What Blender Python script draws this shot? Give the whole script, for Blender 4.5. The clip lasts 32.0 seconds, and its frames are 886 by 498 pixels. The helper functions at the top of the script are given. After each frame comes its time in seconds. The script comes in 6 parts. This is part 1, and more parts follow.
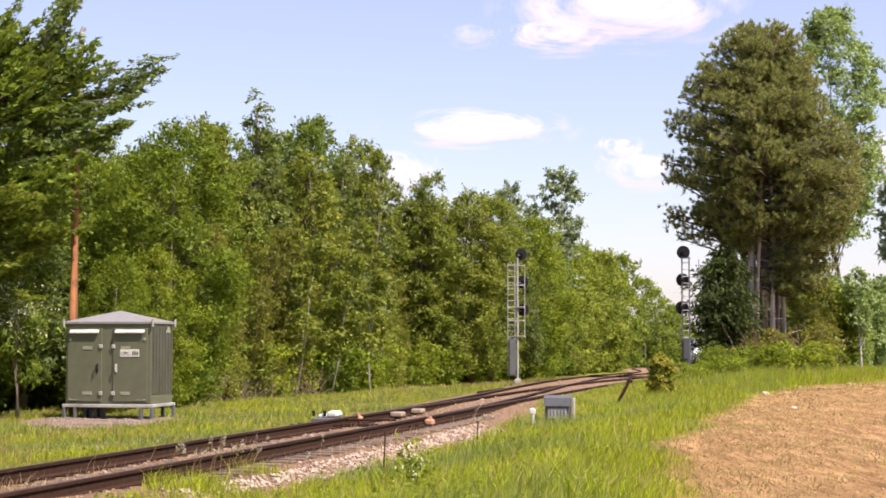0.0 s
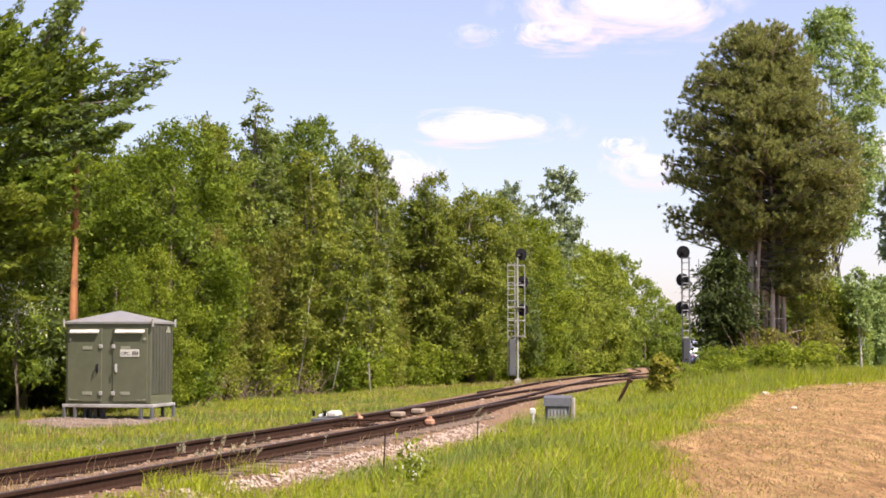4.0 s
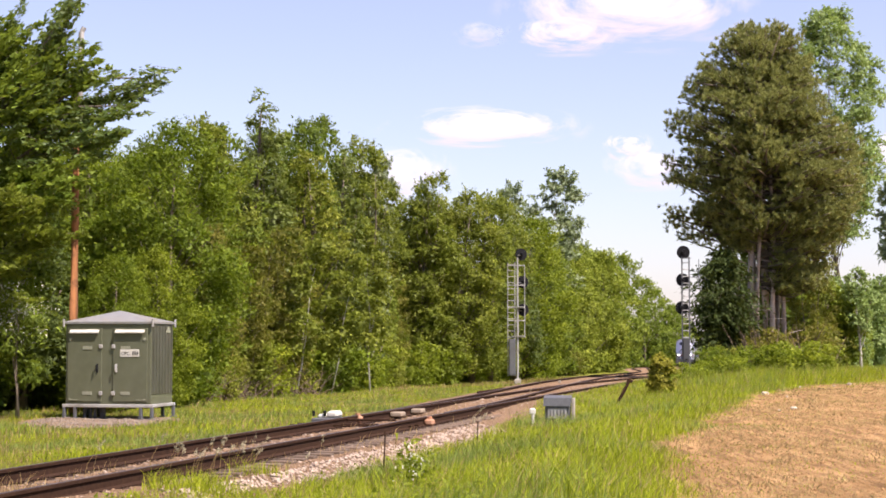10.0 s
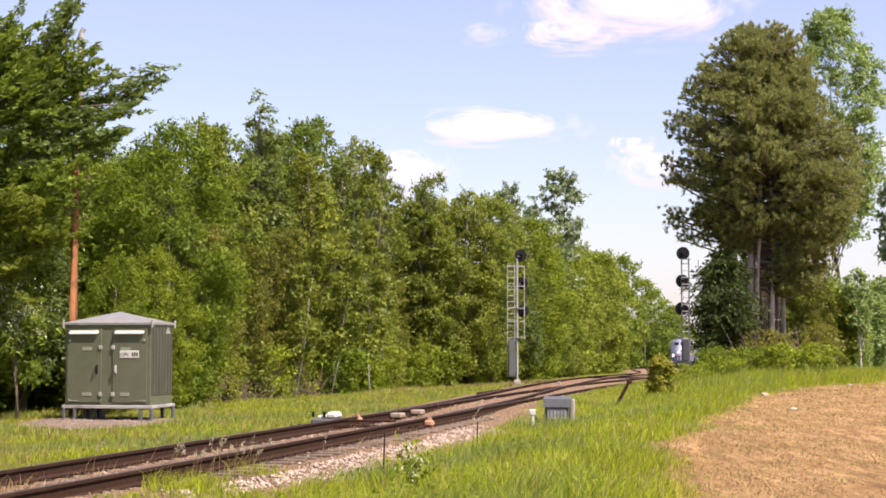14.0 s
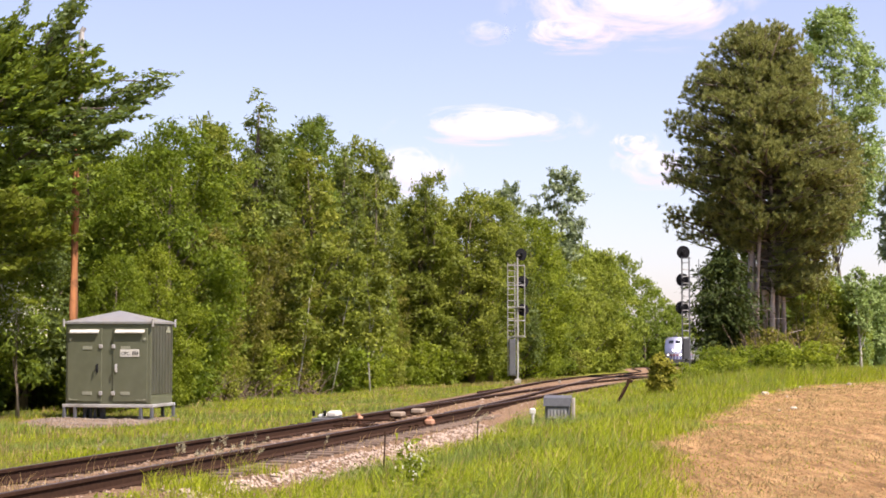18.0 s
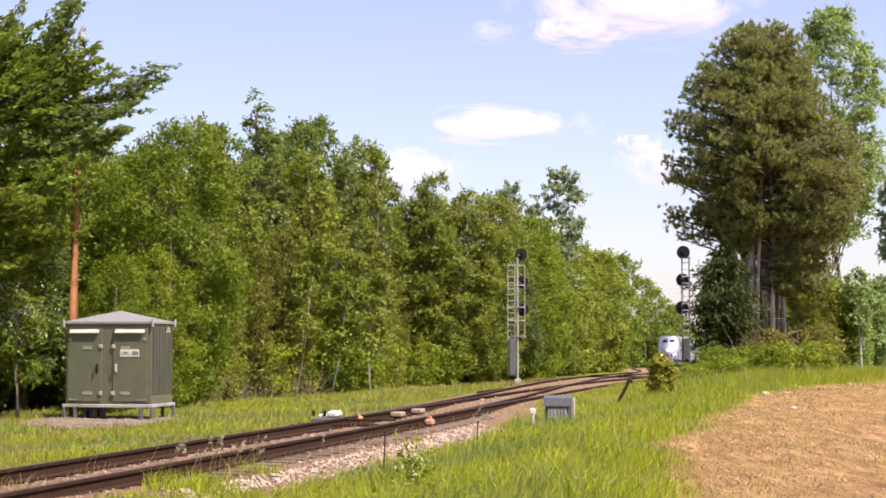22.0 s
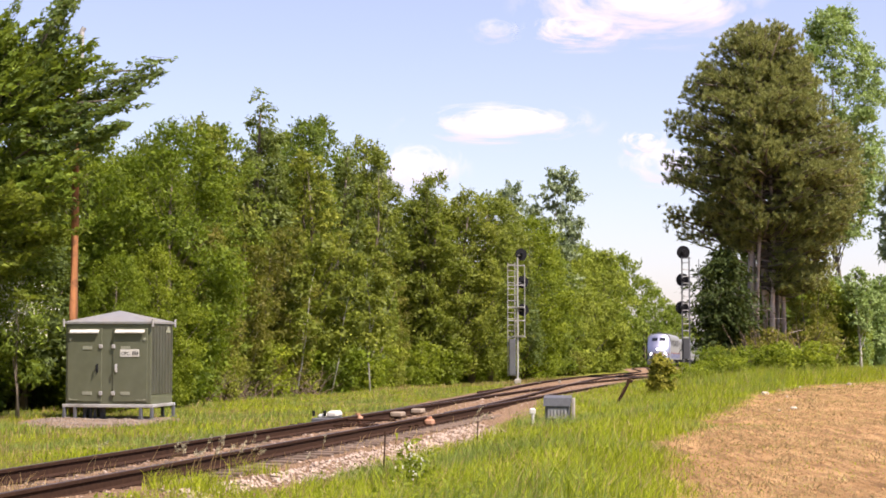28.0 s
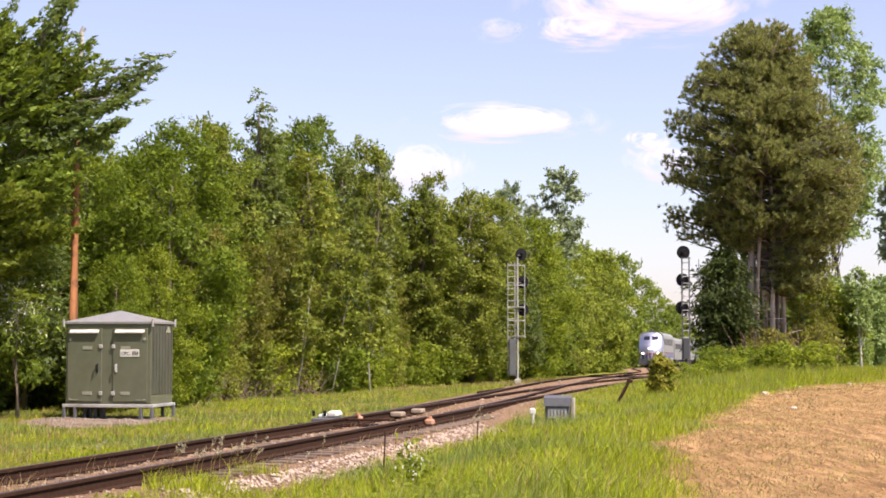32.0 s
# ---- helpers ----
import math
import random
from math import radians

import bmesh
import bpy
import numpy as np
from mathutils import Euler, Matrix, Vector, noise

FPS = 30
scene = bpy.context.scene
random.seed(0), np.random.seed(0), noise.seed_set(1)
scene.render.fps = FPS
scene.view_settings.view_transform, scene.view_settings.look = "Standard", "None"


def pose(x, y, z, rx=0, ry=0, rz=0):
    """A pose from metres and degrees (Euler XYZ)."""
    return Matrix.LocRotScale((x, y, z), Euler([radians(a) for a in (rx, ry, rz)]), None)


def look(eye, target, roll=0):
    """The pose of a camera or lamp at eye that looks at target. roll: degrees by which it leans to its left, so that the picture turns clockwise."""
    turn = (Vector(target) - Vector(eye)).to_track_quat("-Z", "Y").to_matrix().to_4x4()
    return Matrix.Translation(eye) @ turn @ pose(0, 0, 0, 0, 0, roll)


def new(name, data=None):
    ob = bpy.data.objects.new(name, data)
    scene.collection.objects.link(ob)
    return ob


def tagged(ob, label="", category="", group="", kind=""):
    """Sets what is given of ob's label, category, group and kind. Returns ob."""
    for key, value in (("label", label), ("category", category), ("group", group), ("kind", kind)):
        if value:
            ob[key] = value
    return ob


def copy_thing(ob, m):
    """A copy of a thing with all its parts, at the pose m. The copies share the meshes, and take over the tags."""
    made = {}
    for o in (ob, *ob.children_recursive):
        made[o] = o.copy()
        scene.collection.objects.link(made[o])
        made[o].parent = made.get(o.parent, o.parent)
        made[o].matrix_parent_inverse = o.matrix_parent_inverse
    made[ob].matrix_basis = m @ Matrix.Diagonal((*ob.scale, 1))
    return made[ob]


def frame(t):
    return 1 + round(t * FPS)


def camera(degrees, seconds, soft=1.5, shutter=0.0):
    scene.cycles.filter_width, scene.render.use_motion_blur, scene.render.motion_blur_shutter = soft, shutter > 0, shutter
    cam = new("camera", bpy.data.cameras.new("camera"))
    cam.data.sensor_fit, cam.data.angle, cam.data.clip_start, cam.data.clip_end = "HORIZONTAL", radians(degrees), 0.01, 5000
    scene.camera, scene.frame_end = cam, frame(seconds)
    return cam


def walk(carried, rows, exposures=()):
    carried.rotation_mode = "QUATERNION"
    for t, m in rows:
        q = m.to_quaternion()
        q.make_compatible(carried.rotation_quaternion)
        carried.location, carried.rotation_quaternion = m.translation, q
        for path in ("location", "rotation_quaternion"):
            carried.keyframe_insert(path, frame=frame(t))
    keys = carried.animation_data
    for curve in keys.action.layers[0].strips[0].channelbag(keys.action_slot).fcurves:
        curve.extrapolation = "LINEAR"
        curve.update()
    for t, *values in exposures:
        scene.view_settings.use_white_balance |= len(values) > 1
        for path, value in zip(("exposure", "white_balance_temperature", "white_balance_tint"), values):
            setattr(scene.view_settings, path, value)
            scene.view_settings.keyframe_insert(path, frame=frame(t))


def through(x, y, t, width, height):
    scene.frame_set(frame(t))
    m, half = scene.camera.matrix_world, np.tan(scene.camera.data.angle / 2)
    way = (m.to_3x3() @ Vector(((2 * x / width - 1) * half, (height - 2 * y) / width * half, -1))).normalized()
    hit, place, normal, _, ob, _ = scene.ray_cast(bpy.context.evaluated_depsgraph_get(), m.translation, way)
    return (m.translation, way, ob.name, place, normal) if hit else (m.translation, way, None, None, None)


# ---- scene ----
# The camera stands on a tripod at the edge of a ploughed field; x is to the right, y runs away along the view.
EYE_Z = 2.0
TILT = 3.129
DEG_PX = 0.0191

cam = camera(29.28, 32.0, soft=1.75)


def tripod(right=0.0, down=0.0):
    return pose(0, 0, EYE_Z, 90 + TILT + down * DEG_PX, 0, right * DEG_PX)


walk(cam, [(0.0, tripod()), (10.0, tripod()), (10.5, tripod(0, -0.9)), (11.0, tripod(-0.2, -2)), (11.5, tripod(1.8, -2)),
           (12.0, tripod(2.5, 0)), (12.5, tripod(2.9, 0)), (13.0, tripod(3, 0.5)), (13.5, tripod(0, 1.6)), (14.0, tripod(-0.6, 1.8)),
           (14.5, tripod(0, 0.6)), (16.0, tripod()), (32.0, tripod())],
     exposures=[(0.0, 1.05, 6700, 22), (32.0, 1.05, 6700, 22)])

# ---- light ----
SUN_TO = Vector((0.50, -0.42, 0.95)).normalized()
world = bpy.data.worlds.new("sky")
scene.world = world
world.use_nodes = True
wn = world.node_tree
wn.nodes.clear()
sky = wn.nodes.new("ShaderNodeTexSky")
sky.sky_type = "NISHITA"
sky.sun_disc = False
sky.sun_elevation = math.asin(SUN_TO.z)
sky.sun_rotation = math.atan2(SUN_TO.x, SUN_TO.y)
sky.air_density, sky.dust_density, sky.ozone_density = 1.0, 0.8, 2.0
sky_bg = wn.nodes.new("ShaderNodeBackground")
sky_bg.inputs["Strength"].default_value = 0.076
sky_out = wn.nodes.new("ShaderNodeOutputWorld")
wn.links.new(sky.outputs[0], sky_bg.inputs[0])
veil = wn.nodes.new("ShaderNodeBackground")
veil.inputs["Color"].default_value, veil.inputs["Strength"].default_value = (0.78, 0.62, 1.0, 1), 0.105
both = wn.nodes.new("ShaderNodeAddShader")
wn.links.new(sky_bg.outputs[0], both.inputs[0])
wn.links.new(veil.outputs[0], both.inputs[1])
wn.links.new(both.outputs[0], sky_out.inputs[0])
sun_data = bpy.data.lights.new("sun", "SUN")
sun_data.energy, sun_data.angle, sun_data.color = 5.0, radians(0.53), (1.0, 0.95, 0.86)
sun = new("sun", sun_data)
sun.matrix_world = look(SUN_TO * 100, (0, 0, 0))


# ---- materials ----
def nodes_of(name):
    m = bpy.data.materials.new(name)
    m.use_nodes = True
    t = m.node_tree
    return m, t, t.nodes["Principled BSDF"], t.nodes["Material Output"]


def add(t, kind, **values):
    n = t.nodes.new(kind)
    for k, v in values.items():
        n.inputs[k.replace("_", " ")].default_value = v
    return n


def mixc(t, fac, a, b, blend="MIX"):
    n = t.nodes.new("ShaderNodeMix")
    n.data_type, n.blend_type = "RGBA", blend
    for sock, v in ((n.inputs[0], fac), (n.inputs[6], a), (n.inputs[7], b)):
        if isinstance(v, (int, float)):
            sock.default_value = v
        elif isinstance(v, tuple):
            sock.default_value = (*v, 1) if len(v) == 3 else v
        else:
            t.links.new(v, sock)
    return n.outputs[2]


def math_(t, op, a, b=0.0, clamp=False):
    n = t.nodes.new("ShaderNodeMath")
    n.operation, n.use_clamp = op, clamp
    for sock, v in zip(n.inputs, (a, b)):
        if isinstance(v, (int, float)):
            sock.default_value = v
        else:
            t.links.new(v, sock)
    return n.outputs[0]


def span(t, v, lo, hi, to_lo=0.0, to_hi=1.0):
    n = t.nodes.new("ShaderNodeMapRange")
    t.links.new(v, n.inputs[0])
    for i, x in enumerate((lo, hi, to_lo, to_hi)):
        n.inputs[i + 1].default_value = x
    return n.outputs[0]


def noise_(t, scale, detail=4.0, rough=0.55, vector=None, stretch=None):
    n = add(t, "ShaderNodeTexNoise", Scale=scale, Detail=detail, Roughness=rough)
    if vector is None:
        vector = t.nodes.new("ShaderNodeTexCoord").outputs["Object"]
    if stretch:
        mp = t.nodes.new("ShaderNodeMapping")
        mp.inputs["Scale"].default_value = stretch
        t.links.new(vector, mp.inputs[0])
        vector = mp.outputs[0]
    t.links.new(vector, n.inputs["Vector"])
    return n.outputs[0]


def bump_(t, bsdf, height, strength=0.4, distance=0.01):
    n = add(t, "ShaderNodeBump", Strength=strength, Distance=distance)
    t.links.new(height, n.inputs["Height"])
    t.links.new(n.outputs[0], bsdf.inputs["Normal"])


def surface(name, a, b, scale=6.0, rough=0.7, metal=0.0, bump=0.3, dist=0.01, stretch=None, dirt=None, dirt_scale=1.3, random_tone=0.0, spec=0.4):
    """Two tones by fine noise, an optional stain colour by coarse noise, relief and a tone that differs from piece to piece."""
    m, t, bs, _ = nodes_of(name)
    n1 = noise_(t, scale, 6, 0.6, stretch=stretch)
    col = mixc(t, span(t, n1, 0.3, 0.7), a, b)
    if dirt:
        n2 = noise_(t, dirt_scale, 5, 0.65)
        col = mixc(t, span(t, n2, 0.48, 0.72), col, dirt)
    if random_tone:
        info = t.nodes.new("ShaderNodeObjectInfo")
        tone = span(t, info.outputs["Random"], 0, 1, 1 - random_tone, 1 + random_tone)
        hv = t.nodes.new("ShaderNodeHueSaturation")
        t.links.new(tone, hv.inputs["Value"])
        t.links.new(col, hv.inputs["Color"])
        col = hv.outputs[0]
    t.links.new(col, bs.inputs["Base Color"])
    r = span(t, n1, 0.2, 0.8, max(rough - 0.12, 0.03), min(rough + 0.12, 1))
    t.links.new(r, bs.inputs["Roughness"])
    bs.inputs["Metallic"].default_value = metal
    bs.inputs["Specular IOR Level"].default_value = spec
    if bump:
        bump_(t, bs, n1, bump, dist)
    return m


def foliage(name, a, b, c, thin=0.4, gloss=0.55, through=(0.30, 0.37, 0.03), mixed=True):
    """Leaves: a spread of greens from leaf to leaf and from tree to tree, with light coming through. mixed: trees of the kind differ in tone."""
    m, t, bs, out = nodes_of(name)
    geo = t.nodes.new("ShaderNodeNewGeometry")
    col = mixc(t, geo.outputs["Random Per Island"], a, b)
    clump = noise_(t, 0.55, 3, 0.6)
    col = mixc(t, span(t, clump, 0.42, 0.68), col, c)
    hv = t.nodes.new("ShaderNodeHueSaturation")
    tone = span(t, geo.outputs["Random Per Island"], 0, 1, 0.64, 1.36)
    if mixed:
        info = t.nodes.new("ShaderNodeObjectInfo")
        t.links.new(span(t, info.outputs["Random"], 0, 1, 0.485, 0.512), hv.inputs["Hue"])
        tone = math_(t, "MULTIPLY", span(t, info.outputs["Random"], 0, 1, 1.22, 0.76), tone)
    t.links.new(tone, hv.inputs["Value"])
    t.links.new(col, hv.inputs["Color"])
    t.links.new(hv.outputs[0], bs.inputs["Base Color"])
    bs.inputs["Roughness"].default_value = gloss
    bs.inputs["Specular IOR Level"].default_value = 0.18 if gloss < 0.6 else 0.10
    tr = t.nodes.new("ShaderNodeBsdfTranslucent")
    t.links.new(mixc(t, 0.55, hv.outputs[0], through), tr.inputs["Color"])
    mx = t.nodes.new("ShaderNodeMixShader")
    mx.inputs[0].default_value = thin
    t.links.new(bs.outputs[0], mx.inputs[1])
    t.links.new(tr.outputs[0], mx.inputs[2])
    t.links.new(mx.outputs[0], out.inputs["Surface"])
    return m


def glow(name, colour, power):
    m, t, bs, _ = nodes_of(name)
    bs.inputs["Base Color"].default_value = (*colour, 1)
    bs.inputs["Emission Color"].default_value = (*colour, 1)
    bs.inputs["Emission Strength"].default_value = power
    return m


LEAF_MID = foliage("leaf_mid_green", (0.126, 0.154, 0.018), (0.228, 0.250, 0.036), (0.132, 0.160, 0.020))
LEAF_ASH = foliage("leaf_ash_green", (0.104, 0.154, 0.017), (0.194, 0.250, 0.030), (0.114, 0.168, 0.019), mixed=False)
LEAF_ASPEN = foliage("leaf_aspen_grey_green", (0.078, 0.110, 0.028), (0.148, 0.184, 0.058), (0.084, 0.118, 0.030), gloss=0.45)
LEAF_DARK = foliage("leaf_dark_green", (0.076, 0.120, 0.016), (0.138, 0.188, 0.026), (0.082, 0.132, 0.018))
LEAF_LIGHT = foliage("leaf_yellow_green", (0.126, 0.168, 0.010), (0.200, 0.240, 0.018), (0.114, 0.158, 0.011), through=(0.27, 0.37, 0.02))
LEAF_OLIVE = foliage("leaf_olive_young", (0.128, 0.116, 0.018), (0.190, 0.162, 0.030), (0.102, 0.108, 0.018))
LEAF_SILVER = foliage("leaf_silver_poplar", (0.095, 0.130, 0.060), (0.380, 0.430, 0.290), (0.170, 0.215, 0.110), gloss=0.45, through=(0.30, 0.40, 0.10))
LEAF_AIRY = foliage("leaf_airy_light_green", (0.150, 0.215, 0.060), (0.290, 0.360, 0.150), (0.160, 0.235, 0.062), through=(0.34, 0.47, 0.08), mixed=False)
NEEDLE = foliage("pine_needles", (0.162, 0.182, 0.052), (0.326, 0.332, 0.110), (0.166, 0.188, 0.056), thin=0.36, gloss=0.5, through=(0.28, 0.31, 0.07), mixed=False)
LEAF_FRESH = foliage("leaf_fresh_green", (0.116, 0.158, 0.017), (0.206, 0.248, 0.032), (0.122, 0.166, 0.019), through=(0.29, 0.38, 0.03))
LEAF_BUSH = foliage("leaf_yellow_olive", (0.235, 0.215, 0.026), (0.340, 0.305, 0.042), (0.210, 0.205, 0.026), mixed=False)
SEED = foliage("pale_seed_heads", (0.30, 0.27, 0.16), (0.40, 0.36, 0.24), (0.26, 0.24, 0.14), thin=0.3, gloss=0.7, through=(0.42, 0.38, 0.25), mixed=False)
LEAF_WIND = foliage("leaf_windblown_undersides", (0.080, 0.125, 0.030), (0.175, 0.222, 0.078), (0.095, 0.145, 0.038), gloss=0.42, mixed=False)
NEEDLE_DARK = foliage("spruce_needles", (0.030, 0.046, 0.013), (0.056, 0.076, 0.020), (0.032, 0.050, 0.014), thin=0.12, gloss=0.7, mixed=False)
BLADE = foliage("grass_blades", (0.236, 0.298, 0.013), (0.372, 0.408, 0.028), (0.275, 0.318, 0.017), thin=0.42, gloss=0.7, mixed=False)
BLADE_COOL = foliage("blue_green_grass", (0.150, 0.210, 0.042), (0.235, 0.285, 0.080), (0.170, 0.230, 0.048), thin=0.4, gloss=0.7, mixed=False)
BLADE_DRY = foliage("dry_grass", (0.30, 0.215, 0.090), (0.44, 0.325, 0.150), (0.24, 0.175, 0.070), thin=0.35, gloss=0.7, through=(0.40, 0.30, 0.13), mixed=False)
BLOSSOM = surface("cream_white_blossom", (0.46, 0.44, 0.33), (0.62, 0.60, 0.50), 20, 0.7, bump=0)
BARK = surface("grey_brown_bark", (0.085, 0.065, 0.045), (0.17, 0.135, 0.10), 9, 0.9, bump=0.8, dist=0.03, stretch=(1, 1, 0.25), dirt=(0.10, 0.10, 0.07))
BARK_PALE = surface("pale_birch_bark", (0.36, 0.34, 0.29), (0.54, 0.51, 0.45), 5, 0.75, bump=0.4, stretch=(1, 1, 2.5), dirt=(0.12, 0.10, 0.08), dirt_scale=3.5)
BARK_PINE = surface("pine_bark", (0.26, 0.20, 0.165), (0.50, 0.42, 0.36), 7, 0.92, bump=0.9, dist=0.04, stretch=(1, 1, 0.3), dirt=(0.58, 0.51, 0.45), spec=0.1)
RAIL = surface("rusty_rail_steel", (0.024, 0.013, 0.009), (0.052, 0.028, 0.017), 14, 0.9, bump=0.3, spec=0.06)
RAIL_TOP = surface("rail_running_band", (0.06, 0.048, 0.042), (0.10, 0.085, 0.078), 20, 0.5, metal=0.6, bump=0.1)
TIE = surface("weathered_tie_wood", (0.075, 0.055, 0.041), (0.160, 0.122, 0.094), 10, 0.92, bump=0.7, dist=0.02, stretch=(0.25, 1, 1), dirt=(0.17, 0.12, 0.085), random_tone=0.25, spec=0.15)
TIE_PLATE = surface("rusty_tie_plate", (0.035, 0.020, 0.013), (0.060, 0.034, 0.022), 30, 0.85, metal=0.1, bump=0.3, spec=0.2)
STONE = surface("pinkish_ballast_stone", (0.30, 0.225, 0.165), (0.50, 0.40, 0.315), 9, 0.9, bump=0.5, dist=0.02, dirt=(0.17, 0.11, 0.072), dirt_scale=5, spec=0.1)
TRACK_STONE = surface("brown_track_gravel", (0.15, 0.090, 0.052), (0.36, 0.24, 0.15), 7, 0.92, bump=0.5, dist=0.02, dirt=(0.40, 0.30, 0.22), dirt_scale=6, spec=0.1)
ROCK = surface("pale_field_stone", (0.32, 0.27, 0.19), (0.44, 0.385, 0.29), 7, 0.9, bump=0.5, dist=0.02, spec=0.15)
CLOD = surface("dry_soil_clod", (0.26, 0.150, 0.064), (0.43, 0.262, 0.120), 8, 0.95, bump=0.8, dist=0.03, spec=0.1)
GALV = surface("galvanised_steel", (0.32, 0.31, 0.29), (0.45, 0.44, 0.415), 18, 0.6, metal=0.3, bump=0.15, dirt=(0.22, 0.20, 0.175))
GALV_DULL = surface("dull_grey_steel", (0.085, 0.088, 0.092), (0.125, 0.128, 0.132), 12, 0.6, metal=0.2, bump=0.15, dirt=(0.085, 0.080, 0.072))
CASE_DARK = surface("dark_grey_case_paint", (0.040, 0.041, 0.044), (0.058, 0.059, 0.062), 10, 0.6, bump=0.1)
BLACK = surface("black_painted_steel", (0.004, 0.004, 0.005), (0.008, 0.008, 0.009), 14, 0.6, bump=0.1, spec=0.2)
OLIVE = surface("olive_green_aluminium", (0.118, 0.124, 0.076), (0.138, 0.144, 0.092), 3, 0.42, metal=0.25, bump=0.05, dirt=(0.104, 0.110, 0.070), dirt_scale=0.9)
# Skin of the side wall: darker than OLIVE, its shade put into the colour.
OLIVE_SIDE = surface("shaded_ribbed_aluminium", (0.085, 0.088, 0.062), (0.115, 0.116, 0.085), 4, 0.38, metal=0.5, bump=0.08, stretch=(1, 1, 0.2), dirt=(0.13, 0.12, 0.09))
ROOF_METAL = surface("weathered_roof_metal", (0.27, 0.265, 0.255), (0.37, 0.36, 0.345), 7, 0.42, metal=0.45, bump=0.1, dirt=(0.34, 0.30, 0.24))
WHITE = surface("white_painted_metal", (0.52, 0.50, 0.43), (0.60, 0.58, 0.51), 9, 0.6, bump=0.05, dirt=(0.42, 0.38, 0.31))
PLATE_GREY = surface("faded_grey_plate", (0.20, 0.205, 0.145), (0.25, 0.255, 0.185), 20, 0.6, bump=0.05)
INK = surface("dark_lettering", (0.05, 0.05, 0.045), (0.09, 0.09, 0.08), 30, 0.7, bump=0)
DEADWOOD = surface("dead_grey_brown_twigs", (0.085, 0.060, 0.042), (0.18, 0.135, 0.098), 12, 0.9, bump=0.4, spec=0.1)
PALE_BOARD = surface("pale_weathered_board", (0.21, 0.165, 0.115), (0.31, 0.25, 0.185), 9, 0.9, bump=0.5, stretch=(1, 0.2, 1), spec=0.1)
CONCRETE = surface("pale_concrete", (0.27, 0.24, 0.195), (0.36, 0.33, 0.28), 8, 0.9, bump=0.4, dirt=(0.20, 0.165, 0.125))
# Dark blotches: the wood's stain together with bough shade painted in.
POLE_WOOD = surface("red_brown_treated_pole", (0.20, 0.080, 0.028), (0.40, 0.165, 0.060), 8, 0.85, bump=0.6, stretch=(1.5, 1.5, 0.12), dirt=(0.10, 0.042, 0.02), dirt_scale=3.2)
ORANGE = surface("faded_orange_plastic", (0.36, 0.175, 0.095), (0.44, 0.225, 0.130), 12, 0.7, bump=0.1, dirt=(0.34, 0.24, 0.17))
RUST = surface("rusty_post", (0.13, 0.055, 0.028), (0.22, 0.10, 0.05), 15, 0.85, bump=0.4)
GRAVEL_M = surface("grey_gravel", (0.17, 0.135, 0.105), (0.29, 0.235, 0.185), 28, 0.95, bump=0.9, dist=0.02, spec=0.15)
TRAIN_SILVER = surface("train_brushed_steel", (0.19, 0.195, 0.185), (0.25, 0.255, 0.245), 2, 0.6, metal=0.1, bump=0.02, spec=0.2)
TRAIN_NOSE = surface("train_pale_blue_grey_nose", (0.40, 0.41, 0.49), (0.46, 0.47, 0.55), 2, 0.46, metal=0.9, bump=0.02)
TRAIN_BLUE = surface("train_blue_paint", (0.055, 0.075, 0.20), (0.075, 0.095, 0.24), 2, 0.32, bump=0.02)
TRAIN_RED = surface("train_red_stripe", (0.20, 0.05, 0.05), (0.24, 0.06, 0.06), 2, 0.6, bump=0, spec=0.1)
TRAIN_GREY = surface("train_dark_grey", (0.045, 0.047, 0.052), (0.075, 0.078, 0.085), 6, 0.6, metal=0.2, bump=0.1)
GLASS_DARK = surface("dark_window_glass", (0.012, 0.014, 0.018), (0.018, 0.020, 0.026), 3, 0.08, bump=0, spec=0.6)
# Matte grey side windows, so that they don't mirror the tan field.
WINDOW_DULL = surface("matte_dark_window", (0.030, 0.034, 0.034), (0.045, 0.050, 0.048), 5, 0.6, bump=0, spec=0.1)
LAMP = glow("headlight_glow", (1.0, 0.96, 0.88), 30.0)


